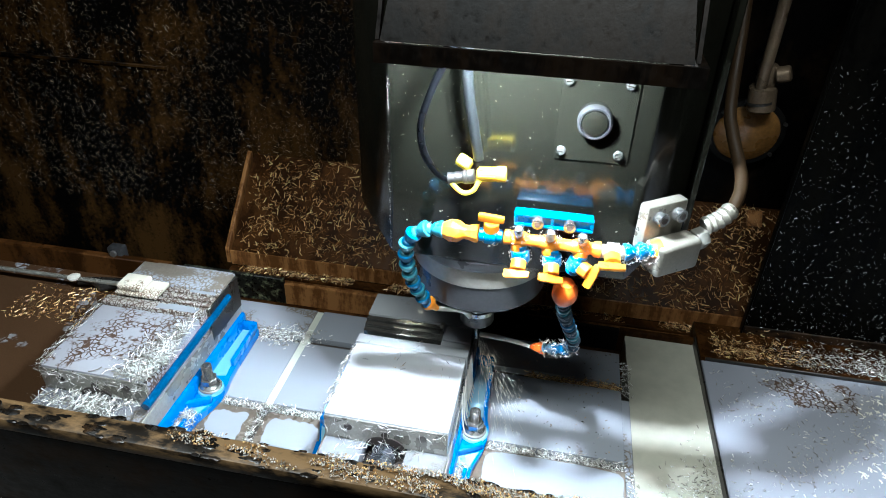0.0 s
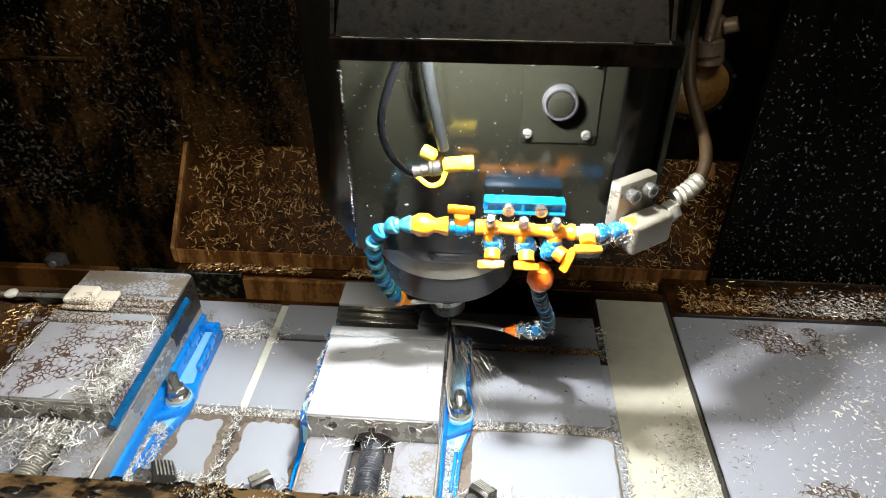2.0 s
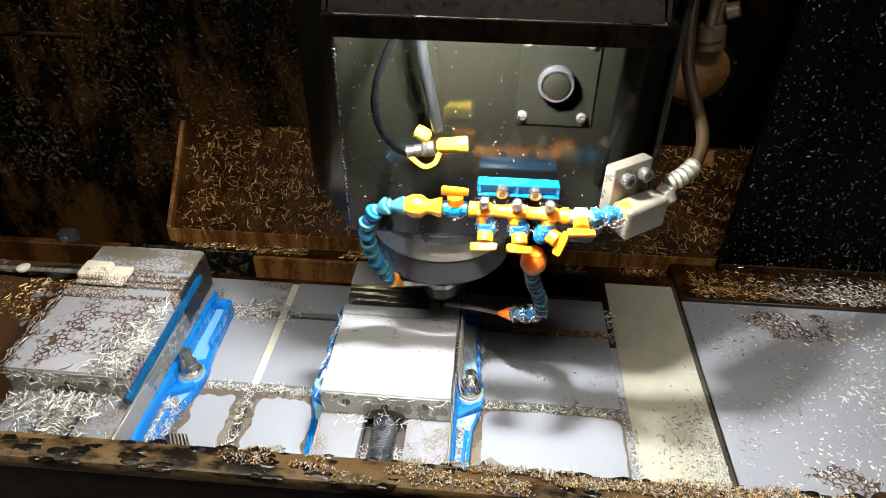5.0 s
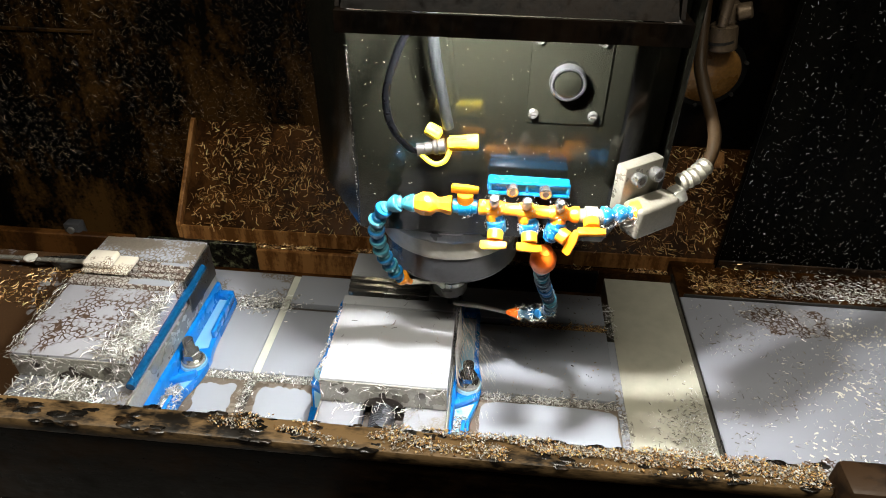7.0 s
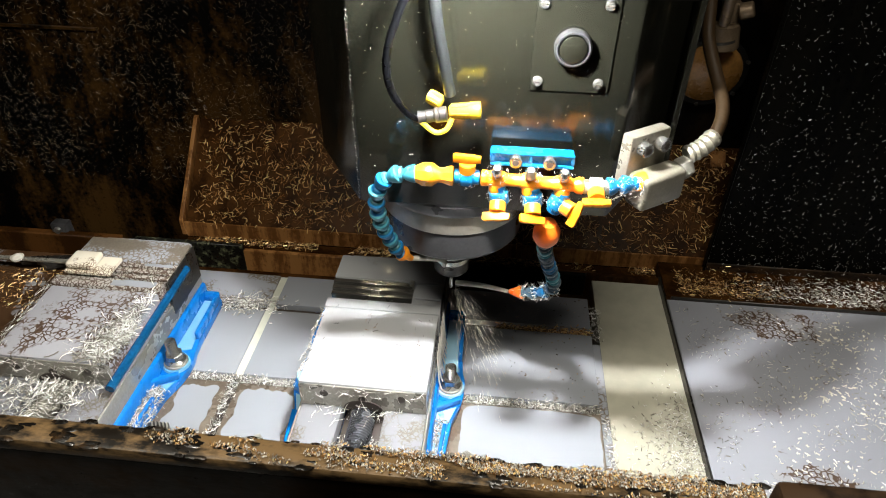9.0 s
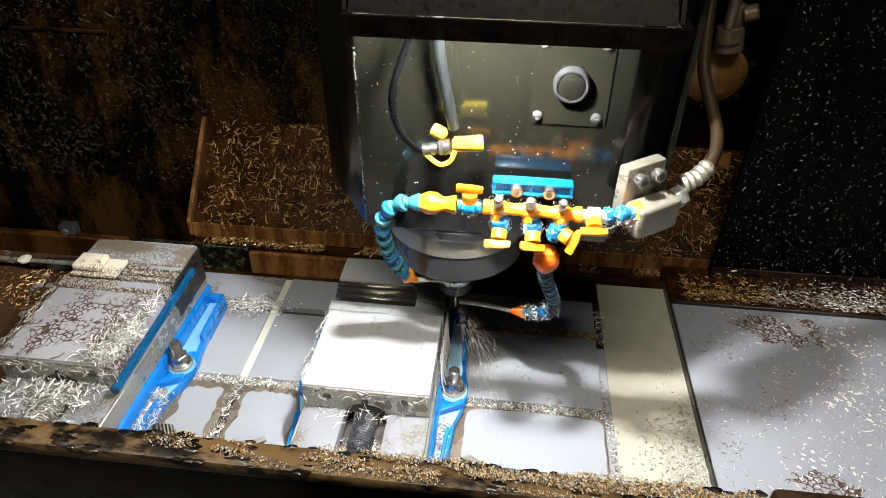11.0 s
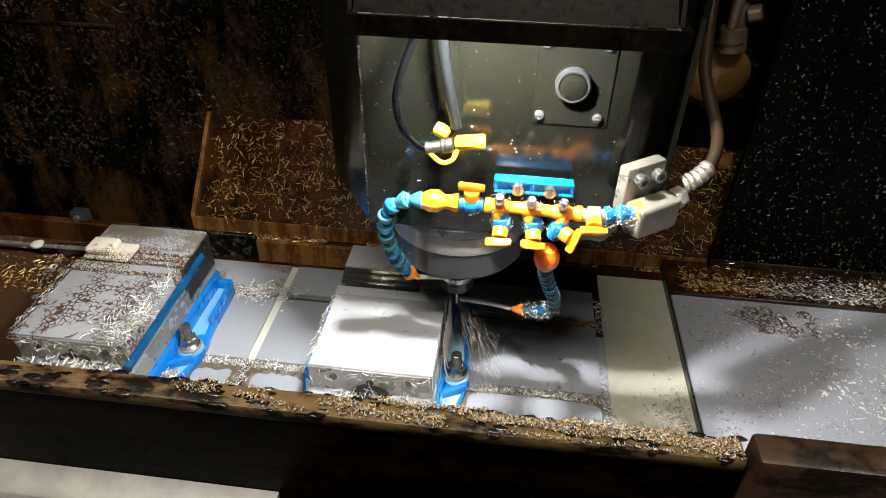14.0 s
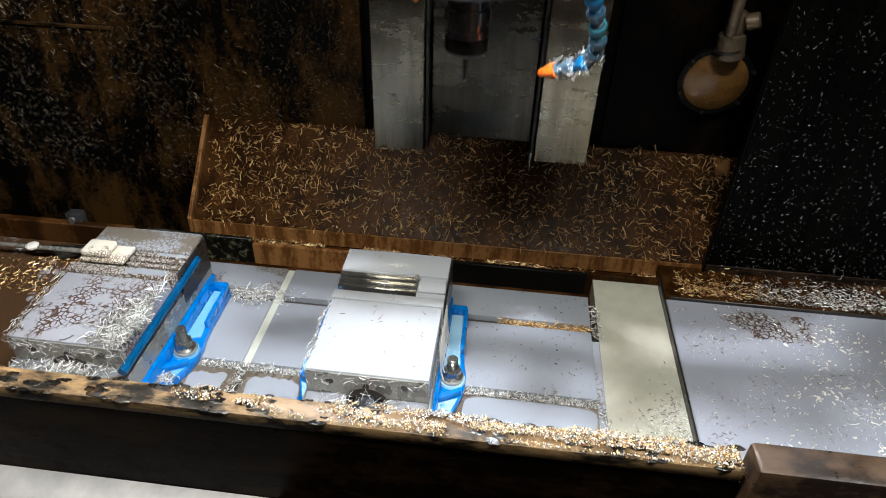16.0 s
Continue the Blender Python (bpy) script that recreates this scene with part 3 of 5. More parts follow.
def guard_crust():
    """Wet lumps of tar and swarf grown along the worn edge."""
    r = np.random.default_rng(52)
    for lo, hi, n, size, mt, label in ((-0.16, 0.05, 90, (0.0006, 0.0022), "tar", "tarry lumps along the worn guard edge"), (-0.02, 0.252, 240, (0.0006, 0.0016), "tar", "wet dark crust along the chip-covered edge")):
        bm = bmesh.new()
        for k in range(n):
            x, y = r.uniform(lo, hi), -0.3447 + np.clip(r.normal(0, 0.004), -0.0058, 0.0058)
            if noise.noise(Vector((x * 60, y * 120, 8))) < -0.05:
                continue
            sz = r.uniform(*size)
            q = bmesh.ops.create_icosphere(bm, subdivisions=2, radius=1)
            for v in q["verts"]:
                w = 1 + 0.5 * noise.noise(v.co * 1.6 + Vector((k, 0, lo)))
                v.co = Vector((x + v.co.x * sz * 2.6 * w, y + v.co.y * sz * w, 0.4668 + v.co.z * sz * 0.25 * w))
        solo("edge_crust", bm, mt, ((lo + hi) / 2, -0.3465, 0.467), label, "crust", TABLE, "", "stuff")


def vise(cx, left):
    """A machine vise: blue cast base with flanges, steel bed, screw, moving and fixed jaws."""
    v = thing("machine_vise", (cx, 0.05, 0.0), "blue cast machine vise with steel jaws, chips heaped on its flank" if left else "blue cast machine vise with flooded steel jaws", "machine vise", TABLE, "vises on the table")
    X = lambda a: cx + a
    base = B(X(-0.083), X(0.083), -0.205, 0.245, 0.0, 0.038, 0.006, 3)
    part("base", base, "blue", v, "blue painted cast base")
    for s in (-1, 1):
        sx = lambda a: X(s * a)
        out = [(sx(0.074), 0.238), (sx(0.102), 0.238), (sx(0.108), 0.232), (sx(0.110), 0.145), (sx(0.112), 0.122), (sx(0.116), 0.106), (sx(0.116), 0.084), (sx(0.113), 0.066), (sx(0.104), 0.038), (sx(0.099), -0.012), (sx(0.094), -0.10), (sx(0.074), -0.11)]
        if s < 0:
            out = out[::-1]
        fl = part("flange", prism(out, 0.0, 0.013, 0.0020), "blue", v, "blue bolting flange with raised rims")

        def side(pts):
            q = [(sx(a), b) for a, b in pts]
            return q if s > 0 else q[::-1]
        wet_paint = "blue_wet" if left else "blue_pale"
        part("pool", prism(side([(0.0835, 0.2250), (0.1010, 0.2250), (0.1030, 0.145), (0.1060, 0.122), (0.0835, 0.116)]), 0.0131, 0.0143), wet_paint, fl, "pale pool of coolant in the flange")
        part("pool", prism(side([(0.0835, 0.048), (0.1080, 0.060), (0.0985, 0.030), (0.0925, -0.095), (0.0835, -0.095)]), 0.0131, 0.0143), wet_paint, fl, "pale pool of coolant in the flange")
        part("rim", prism(side([(0.1015, 0.2255), (0.108, 0.2255), (0.1095, 0.142), (0.1035, 0.142)]), 0.0131, 0.0265, 0.002), "blue", fl)
        part("rim", prism(side([(0.0800, 0.2257), (0.0800, 0.236), (0.105, 0.236), (0.108, 0.2259)]), 0.0131, 0.0265, 0.002), "blue", fl)
        part("rim", prism(side([(0.1040, 0.030), (0.0990, 0.030), (0.0925, -0.100), (0.0945, -0.100)]), 0.0131, 0.0185, 0.001), "blue", fl)
        part("boss", cyl((sx(0.097), 0.093, 0.0131), (sx(0.097), 0.093, 0.0170), 0.0190, 0.0180, seg=28), wet_paint, fl, "round bolt boss")
        part("rib", prism(side([(0.0795, 0.046), (0.0795, 0.054), (0.111, 0.073), (0.113, 0.066)]), 0.0131, 0.0235, 0.0015), "blue", fl)
        part("web", prism(side([(0.0935, 0.026), (0.0985, 0.026), (0.0945, -0.030), (0.0905, -0.030)]), 0.0145, 0.0225, 0.001), "blue", fl)
        part("bed_side", B(min(sx(0.0768), sx(0.0790)), max(sx(0.0768), sx(0.0790)), -0.2, 0.24, 0.0385, 0.0690, 0.0008), "steel", v, "bare steel bed side")
    for x0, x1 in ((-0.0765, -0.026), (0.026, 0.0765)):
        part("bed_rail", B(X(x0), X(x1), -0.20, 0.165, 0.0403, 0.070, 0.0015, 2), "film_rail", v, "wet steel bed rail")
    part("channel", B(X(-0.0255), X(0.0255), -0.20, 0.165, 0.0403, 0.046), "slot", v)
    # screw with turns of thread
    turns, seg = 52, 16
    m = Matrix.Translation((cx, -0.19, 0.062)) @ Euler((radians(-90), 0, 0)).to_matrix().to_4x4()
    prof = []
    for k in range(turns):
        h = k * 0.0036
        prof += [(0.0130, h), (0.0152, h + 0.0010), (0.0152, h + 0.0020), (0.0130, h + 0.0030)]
    part("screw", lathe(bmesh.new(), prof, m, seg), "steel" if left else "steel_screw", v, "threaded steel screw")
    mj = part("moving_jaw", B(X(-0.076), X(0.076), 0.0, 0.131, 0.0703, 0.109, 0.0016, 2), "film_net" if left else "jaw", v, "milky film on the ground top" if not left else "drying net of coolant on the top")
    part("jaw_face", B(X(-0.0762), X(0.0762), -0.0022, -0.0003, 0.0712, 0.1065, 0.0006), "steel", mj, "bare machined front face")
    # holes and arch are not cut: dark raised shapes carry their inner shade as colour
    for x in (-0.046, 0.0, 0.046):
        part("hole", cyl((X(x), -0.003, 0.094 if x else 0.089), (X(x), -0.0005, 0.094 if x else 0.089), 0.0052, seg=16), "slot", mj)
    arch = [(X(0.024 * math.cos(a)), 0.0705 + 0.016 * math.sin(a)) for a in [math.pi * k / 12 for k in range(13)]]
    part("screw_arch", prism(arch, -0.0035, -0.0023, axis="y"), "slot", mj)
    part("jaw_plate", B(X(-0.0775), X(0.0775), 0.1315, 0.149, 0.0705, 0.1105 if not left else 0.114, 0.0012, 2), "net_fine" if left else "jaw", v, "hard jaw plate")
    fj = part("fixed_jaw", B(X(-0.0775), X(0.0775), 0.192, 0.242, 0.0403, 0.1125, 0.0018, 2), "film_half" if left else "jaw", v, "fixed rear jaw")
    for k, (y0, y1, z) in enumerate(((0.166, 0.1735, 0.103), (0.174, 0.1825, 0.107), (0.183, 0.1915, 0.110))):
        part("jaw_step", B(X(-0.0775), X(0.0775 if left else 0.036), y0, y1, 0.0705, z, 0.0008), "net_fine" if left else "steel_bright", fj)
    part("jaw_side", B(X(0.0777), X(0.0805), 0.15, 0.24, 0.053, 0.110, 0.001), "steel_dark", fj)
    part("way_block", B(X(-0.0765), X(0.0765), 0.166, 0.1917, 0.0403, 0.0703), "steel_dark", v)
    if left:
        film_patch(v, X(0.006), X(0.071), 0.1335, 0.1475, 11, 0.002, 0.114)
        film_patch(v, X(0.030), X(0.073), 0.1835, 0.1912, 12, 0.0015, 0.110)
        part("jaw_guide", tube([(X(0.0812), -0.02, 0.087), (X(0.0812), 0.08, 0.090), (X(0.0812), 0.205, 0.094)], 0.0058, 12, 4), "blue_dark", v, "blue round guide bar")
    part("rear_slab", B(X(-0.066), X(0.066), 0.2425, 0.258, 0.0403, 0.102, 0.002), "film_half", v, "wet rear rib")
    return v


def clamp_stud(x, y, tall, group, z=0.0172):
    c = thing("clamp_stud", (x, y, z), "zinc-plated hold-down stud with flange nut and washer", "stud and nut", TABLE, group)
    part("washer", cyl((x, y, z), (x, y, z + 0.004), 0.0165, bev=0.0008, seg=24), "steel", c)
    bm = lathe(bmesh.new(), [(0.0145, z + 0.0042), (0.0148, z + 0.006), (0.0118, z + 0.009)], Matrix.Translation((x, y, 0)), 24)
    nut = part("nut", hexnut(bm, (x, y, z + 0.0085), 0.0125, 0.0105), "steel_bright", c)
    prof = [(0.0062, z + 0.01)]
    h = z + 0.016
    while h < z + tall:
        prof += [(0.0058, h), (0.0075, h + 0.0009), (0.0058, h + 0.0017)]
        h += 0.0018
    prof += [(0.0055, z + tall + 0.002)]
    part("thread", lathe(bmesh.new(), prof, Matrix.Translation((x, y, 0)), 16), "steel_bright", c)


def toe_clamp(x, y, ang, group):
    """A low stepped toe clamp with its bolt in the front slot."""
    c = thing("toe_clamp", (x, y, 0.0005), "black stepped toe clamp with plated bolt among chips", "toe clamp", TABLE, group)
    turn = Matrix.Translation((x, y, 0.0005)) @ Euler((0, 0, radians(ang))).to_matrix().to_4x4()

    def at(bm):
        bm.transform(turn)
        return bm
    prof = [(-0.026, 0), (0.022, 0), (0.022, 0.016)]
    for k in range(5):
        prof += [(0.0215 - k * 0.0038, 0.0178 + k * 0.0026), (0.0187 - k * 0.0038, 0.0178 + k * 0.0026)]
    prof += [(-0.001, 0.0265), (-0.004, 0.014), (-0.026, 0.011)]
    part("body", at(prism(prof, -0.0125, 0.0125, 0.0006, axis="x")), "steel_dark", c)
    for k in range(5):
        y, z = 0.0201 - k * 0.0038, 0.0180 + k * 0.0026
        part("tooth", at(B(-0.0120, 0.0120, y - 0.0009, y + 0.0009, z, z + 0.0016, 0.0003)), "steel", c)
    bm = lathe(bmesh.new(), [(0.0112, 0.0142), (0.0112, 0.0165)], turn @ Matrix.Translation((0, -0.014, 0)), 20)
    part("washer", bm, "steel", c)
    part("nut", hexnut(bmesh.new(), turn @ Vector((0, -0.014, 0.0167)), 0.0105, 0.009), "steel_bright", c)
    part("bolt", cyl(turn @ Vector((0, -0.014, 0.0258)), turn @ Vector((0, -0.014, 0.033)), 0.006, 0.0055, seg=14, bev=0.0008), "steel_bright", c)


def white_block():
    b = thing("plastic_block", (-0.425, 0.168, 0.1142), "white stepped plastic work stop on the vise jaw", "plastic block", TABLE)
    part("base", B(-0.452, -0.386, 0.150, 0.188, 0.1142, 0.1200, 0.0015, 2), "white_net", b)
    part("top", B(-0.450, -0.410, 0.153, 0.186, 0.1202, 0.1310, 0.004, 3), "white_net", b)


def workpiece():
    w = thing("workpiece", (0.057, 0.172, 0.0706), "small freshly milled aluminium workpiece in the jaws", "workpiece", TABLE)
    part("block", B(0.0365, 0.0772, 0.1495, 0.1915, 0.0706, 0.1075, 0.001, 2), "jaw", w)
    part("shoulder", B(0.0385, 0.0765, 0.160, 0.1905, 0.1077, 0.1112, 0.0008), "jaw", w)
    part("plug", B(0.030, 0.0362, 0.183, 0.1905, 0.1102, 0.1165, 0.0008), "steel", w)


def left_fittings():
    r = thing("stop_rod", (-0.6, 0.30, 0.0), "steel stop rod carried in a small upright bracket", "stop rod", TABLE)
    part("rod", cyl((-1.1, 0.298, 0.0045), (-0.50, 0.292, 0.016), 0.0042, seg=14), "steel", r)
    part("upright", B(-0.625, -0.597, 0.352, 0.372, -0.011, 0.046, 0.003, 2), "ring_dark", r)
    part("upright_bolt", cyl((-0.611, 0.3515, 0.036), (-0.611, 0.347, 0.036), 0.006, seg=12), "steel_bright", r)
    part("pusher", cyl((-0.597, 0.358, 0.022), (-0.475, 0.346, 0.020), 0.0065, seg=14), "tan", r, "oil-browned pusher bar")
    part("saddle", B(-0.50, -0.465, 0.245, 0.318, 0.0005, 0.012, 0.002), "steel_dark", r)
    part("lever", prism([(-0.652, 0.29), (-0.628, 0.297), (-0.60, 0.283), (-0.56, 0.305), (-0.575, 0.315), (-0.64, 0.305)], 0.0005, 0.012, 0.0015), "steel_dark", r)
    part("knob", lathe(bmesh.new(), [(0.004, 0.011), (0.010, 0.014), (0.011, 0.018), (0.006, 0.021)], Matrix.Translation((-0.655, 0.292, 0)), 16), "white", r)


# ---- spindle head ----
def spindle_head():
    h = thing("spindle_head", (0.1, 0.08, 0.285), "black painted spindle head box with chips stuck to its face", "spindle head", HEAD)
    # plan of the box: flat front face, canted flanks
    plan = [(-0.036, 0.08), (0.223, 0.08), (0.275, 0.135), (0.275, 0.50), (-0.085, 0.50), (-0.085, 0.128)]
    bm = prism(plan, 0.285, 0.95)
    for v in bm.verts:
        if v.co.z < 0.3 and v.co.x < 0:
            v.co.z += 0.0 if v.co.x > -0.05 else 0.035
        if v.co.z < 0.3 and v.co.x > 0.26:
            v.co.z += 0.035
    bmesh.ops.bevel(bm, geom=[e for e in bm.edges if e.calc_length() > 0.02], offset=0.0035, segments=2, affect="EDGES", profile=0.5)
    part("casting", bm, "head", h)
    part("side_plate", B(0.2765, 0.283, 0.12, 0.40, 0.33, 0.95, 0.001), "head", h, "raised flank plate")
    part("cover_plate", B(0.131, 0.202, 0.0784, 0.0798, 0.421, 0.515, 0.0004), "head", h, "bolted black cover plate")
    for x, z in ((0.1375, 0.430), (0.1925, 0.430), (0.1375, 0.4995), (0.1925, 0.4995)):
        s = part("screw", cyl((x, 0.0782, z), (x, 0.0748, z), 0.0050, 0.0036, seg=16), "steel_bright", h)
        # driver slot as a dark bar, its shade put into the colour
        part("recess", B(x - 0.0026, x + 0.0026, 0.0742, 0.0747, z - 0.0006, z + 0.0006), "slot", s)
    pm = Matrix.Translation((0.1655, 0.0783, 0.463)) @ Euler((radians(90), 0, 0)).to_matrix().to_4x4()
    port = part("plug", lathe(bmesh.new(), [(0.0165, 0), (0.0165, 0.007), (0.0150, 0.009), (0.0135, 0.009), (0.0128, 0.006)], pm, 32), "ring_dark", h, "round steel plug")
    part("plug_face", lathe(bmesh.new(), [(0.0124, 0.0062), (0.0118, 0.009), (0.0105, 0.0098)], pm, 32), "head", port)
    # spindle nose
    c = Matrix.Translation((0.057, 0.168, 0))
    part("nose_flange", lathe(bmesh.new(), [(0.090, 0.2845), (0.090, 0.276), (0.086, 0.270)], c, 64), "ring_dark", h)
    part("nose_band", lathe(bmesh.new(), [(0.0845, 0.2698), (0.0845, 0.247), (0.0835, 0.246)], c, 64), "ring", h, "brushed grey band")
    part("nose_ring", lathe(bmesh.new(), [(0.083, 0.2458), (0.083, 0.213), (0.079, 0.208), (0.035, 0.2065)], c, 64), "ring_dark", h)
    part("spindle", lathe(bmesh.new(), [(0.030, 0.2063), (0.030, 0.203), (0.026, 0.201)], c, 32), "steel_dark", h)
    t = thing("tool_holder", (0.057, 0.168, 0.105), "tool holder with collet nut and small end mill", "tool holder", HEAD)
    part("holder_taper", lathe(bmesh.new(), [(0.0245, 0.2008), (0.0245, 0.192), (0.021, 0.190), (0.021, 0.182), (0.0235, 0.180), (0.0235, 0.168), (0.0205, 0.1665), (0.0205, 0.161), (0.0225, 0.1595), (0.0225, 0.153)], c, 32), "steel_bright", t)
    part("collet_nut", lathe(bmesh.new(), [(0.0228, 0.1528), (0.0228, 0.138), (0.019, 0.1338), (0.005, 0.1336)], c, 24), "steel_dark", t, "dark collet nut")
    m = bmesh.new()
    lathe(m, [(0.0032, 0.1334), (0.0032, 0.122), (0.003, 0.103)], c, 12)
    part("end_mill", m, "steel_bright", t)


def hood(low, high, z0, z1, th):
    """A hollow tapered box, open below: rectangles (x0, x1, y0, y1) at its foot and its top."""
    bm = bmesh.new()

    def ring(r, z, d):
        x0, x1, y0, y1 = r
        return [bm.verts.new(c) for c in ((x0 + d, y0 + d, z), (x1 - d, y0 + d, z), (x1 - d, y1 - d, z), (x0 + d, y1 - d, z))]
    a, b = ring(low, z0, 0), ring(high, z1, 0)
    c, d = ring(low, z0, th), ring(high, z1 - th, th)
    for p, q in ((a, b), (a, c), (c, d)):
        for k in range(4):
            bm.faces.new((p[k], p[(k + 1) % 4], q[(k + 1) % 4], q[k]))
    bm.faces.new(b)
    bm.faces.new(d)
    return bm


def flood_light():
    f = thing("flood_light", (0.105, 0.0, 0.535), "dark flood lamp housing hung over the spindle, lit below", "flood lamp", HEAD)
    bm = bmesh.new()
    for q in ((-0.012, -0.0045, -0.048, 0.07), (0.2225, 0.230, -0.048, 0.07), (-0.0045, 0.2225, -0.048, -0.0450), (-0.0045, 0.2225, 0.0625, 0.07)):
        box(bm, *q, 0.540, 0.555)
    part("rim", bm, "lamp_back", f, "dark brown rim of the lamp mouth")
    part("housing", hood((-0.008, 0.220, -0.043, 0.06), (0.0033, 0.2085, 0.014, 0.06), 0.5552, 0.66, 0.004), "lamp_back", f)
    part("side_rib", prism([(-0.040, 0.5555), (-0.033, 0.5555), (0.017, 0.655), (0.010, 0.655)], 0.2215, 0.2245, axis="x"), "lamp_back", f)
    part("side_rib", prism([(-0.040, 0.5555), (-0.033, 0.5555), (0.017, 0.655), (0.010, 0.655)], -0.0125, -0.0095, axis="x"), "lamp_back", f)
    part("emitter_board", B(0.04, 0.12, -0.026, 0.045, 0.5742, 0.578, 0.0005), "alu", f, "aluminium emitter board")
    part("emitter", B(0.061, 0.093, -0.0235, -0.0045, 0.572, 0.574), "led", f, "glowing led emitter")
    part("bracket", B(0.09, 0.12, 0.0702, 0.0795, 0.54, 0.60, 0.001), "head_dark", f)


def lamp_wiring():
    w = thing("lamp_cable", (0.045, 0.05, 0.39), "black and grey lamp cables joined by yellow connectors", "cable", HEAD)
    part("black_cable", tube([(0.040, 0.045, 0.565), (0.033, 0.042, 0.530), (0.018, 0.038, 0.498), (0.007, 0.036, 0.462), (0.010, 0.036, 0.432), (0.024, 0.042, 0.407), (0.036, 0.048, 0.399)], 0.0036), "cable", w)
    part("grey_cable", tube([(0.044, 0.048, 0.565), (0.047, 0.050, 0.50), (0.054, 0.054, 0.456), (0.060, 0.058, 0.421)], 0.0052), "cable_grey", w, "grey sheathed cable")

    def connector(a, b, prof, label=""):
        """A moulded cap with shallow grip ribs along it."""
        m, n = frame_to(a, b)
        c = part("connector", lathe(bmesh.new(), prof, m, 10), "yellow", w, label)
        r = prof[2][0]
        bm = bmesh.new()
        for k in range(6):
            t = 2 * math.pi * k / 6
            p, q = Vector((r * math.cos(t), r * math.sin(t), prof[1][1])), Vector((r * math.cos(t), r * math.sin(t), prof[2][1]))
            cyl(m @ p, m @ q, 0.0007, seg=6, bm=bm)
        part("grip_rib", bm, "yellow", c)
    connector((0.060, 0.050, 0.4085), (0.089, 0.052, 0.4105), [(0.0045, 0), (0.006, 0.002), (0.0065, 0.018), (0.0078, 0.020), (0.0078, 0.028), (0.006, 0.029)], "yellow twist connector")
    connector((0.053, 0.055, 0.414), (0.040, 0.060, 0.4185), [(0.004, 0), (0.0055, 0.002), (0.006, 0.012), (0.0065, 0.014)], "small yellow twist connector")
    m, n = frame_to((0.058, 0.048, 0.407), (0.032, 0.046, 0.4025))
    part("terminal", lathe(bmesh.new(), [(0.0072, 0), (0.0072, 0.006), (0.0064, 0.0068), (0.0072, 0.0076), (0.0072, 0.010), (0.0055, 0.012), (0.0062, 0.018), (0.0054, 0.019), (0.0062, 0.026)], m, 14), "steel_dark", w, "black ribbed sleeve")
    part("yellow_wire", tube([(0.036, 0.044, 0.399), (0.048, 0.040, 0.392), (0.058, 0.042, 0.394), (0.063, 0.047, 0.403)], 0.0024, 8), "yellow", w)


SEGMENT = [(0.0058, -0.0004), (0.0086, 0.0), (0.0092, 0.0008), (0.0088, 0.0030), (0.0066, 0.0072), (0.0050, 0.0086), (0.0048, 0.0098), (0.0064, 0.0106), (0.0070, 0.0122), (0.0062, 0.0136)]


def hose_segments(root, pts, n, mats, scale=1.0):
    """Ball-and-socket segments strung along a curve."""
    path = spline(pts, 30)
    d = [0.0]
    for a, b in zip(path, path[1:]):
        d.append(d[-1] + (b - a).length)

    def at(s):
        for i in range(len(d) - 1):
            if d[i + 1] >= s:
                return path[i].lerp(path[i + 1], (s - d[i]) / max(d[i + 1] - d[i], 1e-9))
        return path[-1]
    for k in range(n):
        a, b = at(d[-1] * k / n), at(d[-1] * (k + 1) / n)
        m, ln = frame_to(a, b)
        sc = ln / 0.0128
        bm = lathe(bmesh.new(), [(r * scale, h * sc) for r, h in SEGMENT], m, 16)
        part("segment", bm, mats[k % len(mats)], root)


def nozzle_hose_left():
    h = thing("coolant_hose", (0.03, 0.04, 0.345), "blue ball-jointed coolant hose bent down, orange nozzle", "coolant hose", HEAD, "coolant hoses")
    hose_segments(h, [(0.030, 0.040, 0.3475), (0.012, 0.040, 0.346), (-0.003, 0.041, 0.336), (-0.010, 0.044, 0.318), (-0.011, 0.052, 0.290), (-0.007, 0.062, 0.262), (0.000, 0.072, 0.238), (0.007, 0.079, 0.220)], 10, ["hose_teal", "hose_teal", "hose_blue", "hose_teal", "hose_blue"])
    m, n = frame_to((0.0065, 0.079, 0.2215), (0.017, 0.086, 0.209))
    part("nozzle", lathe(bmesh.new(), [(0.0085, 0), (0.0092, 0.003), (0.0075, 0.007), (0.0045, 0.011), (0.0035, 0.018), (0.0022, 0.0182)], m, 16), "orange", h, "orange nozzle tip")


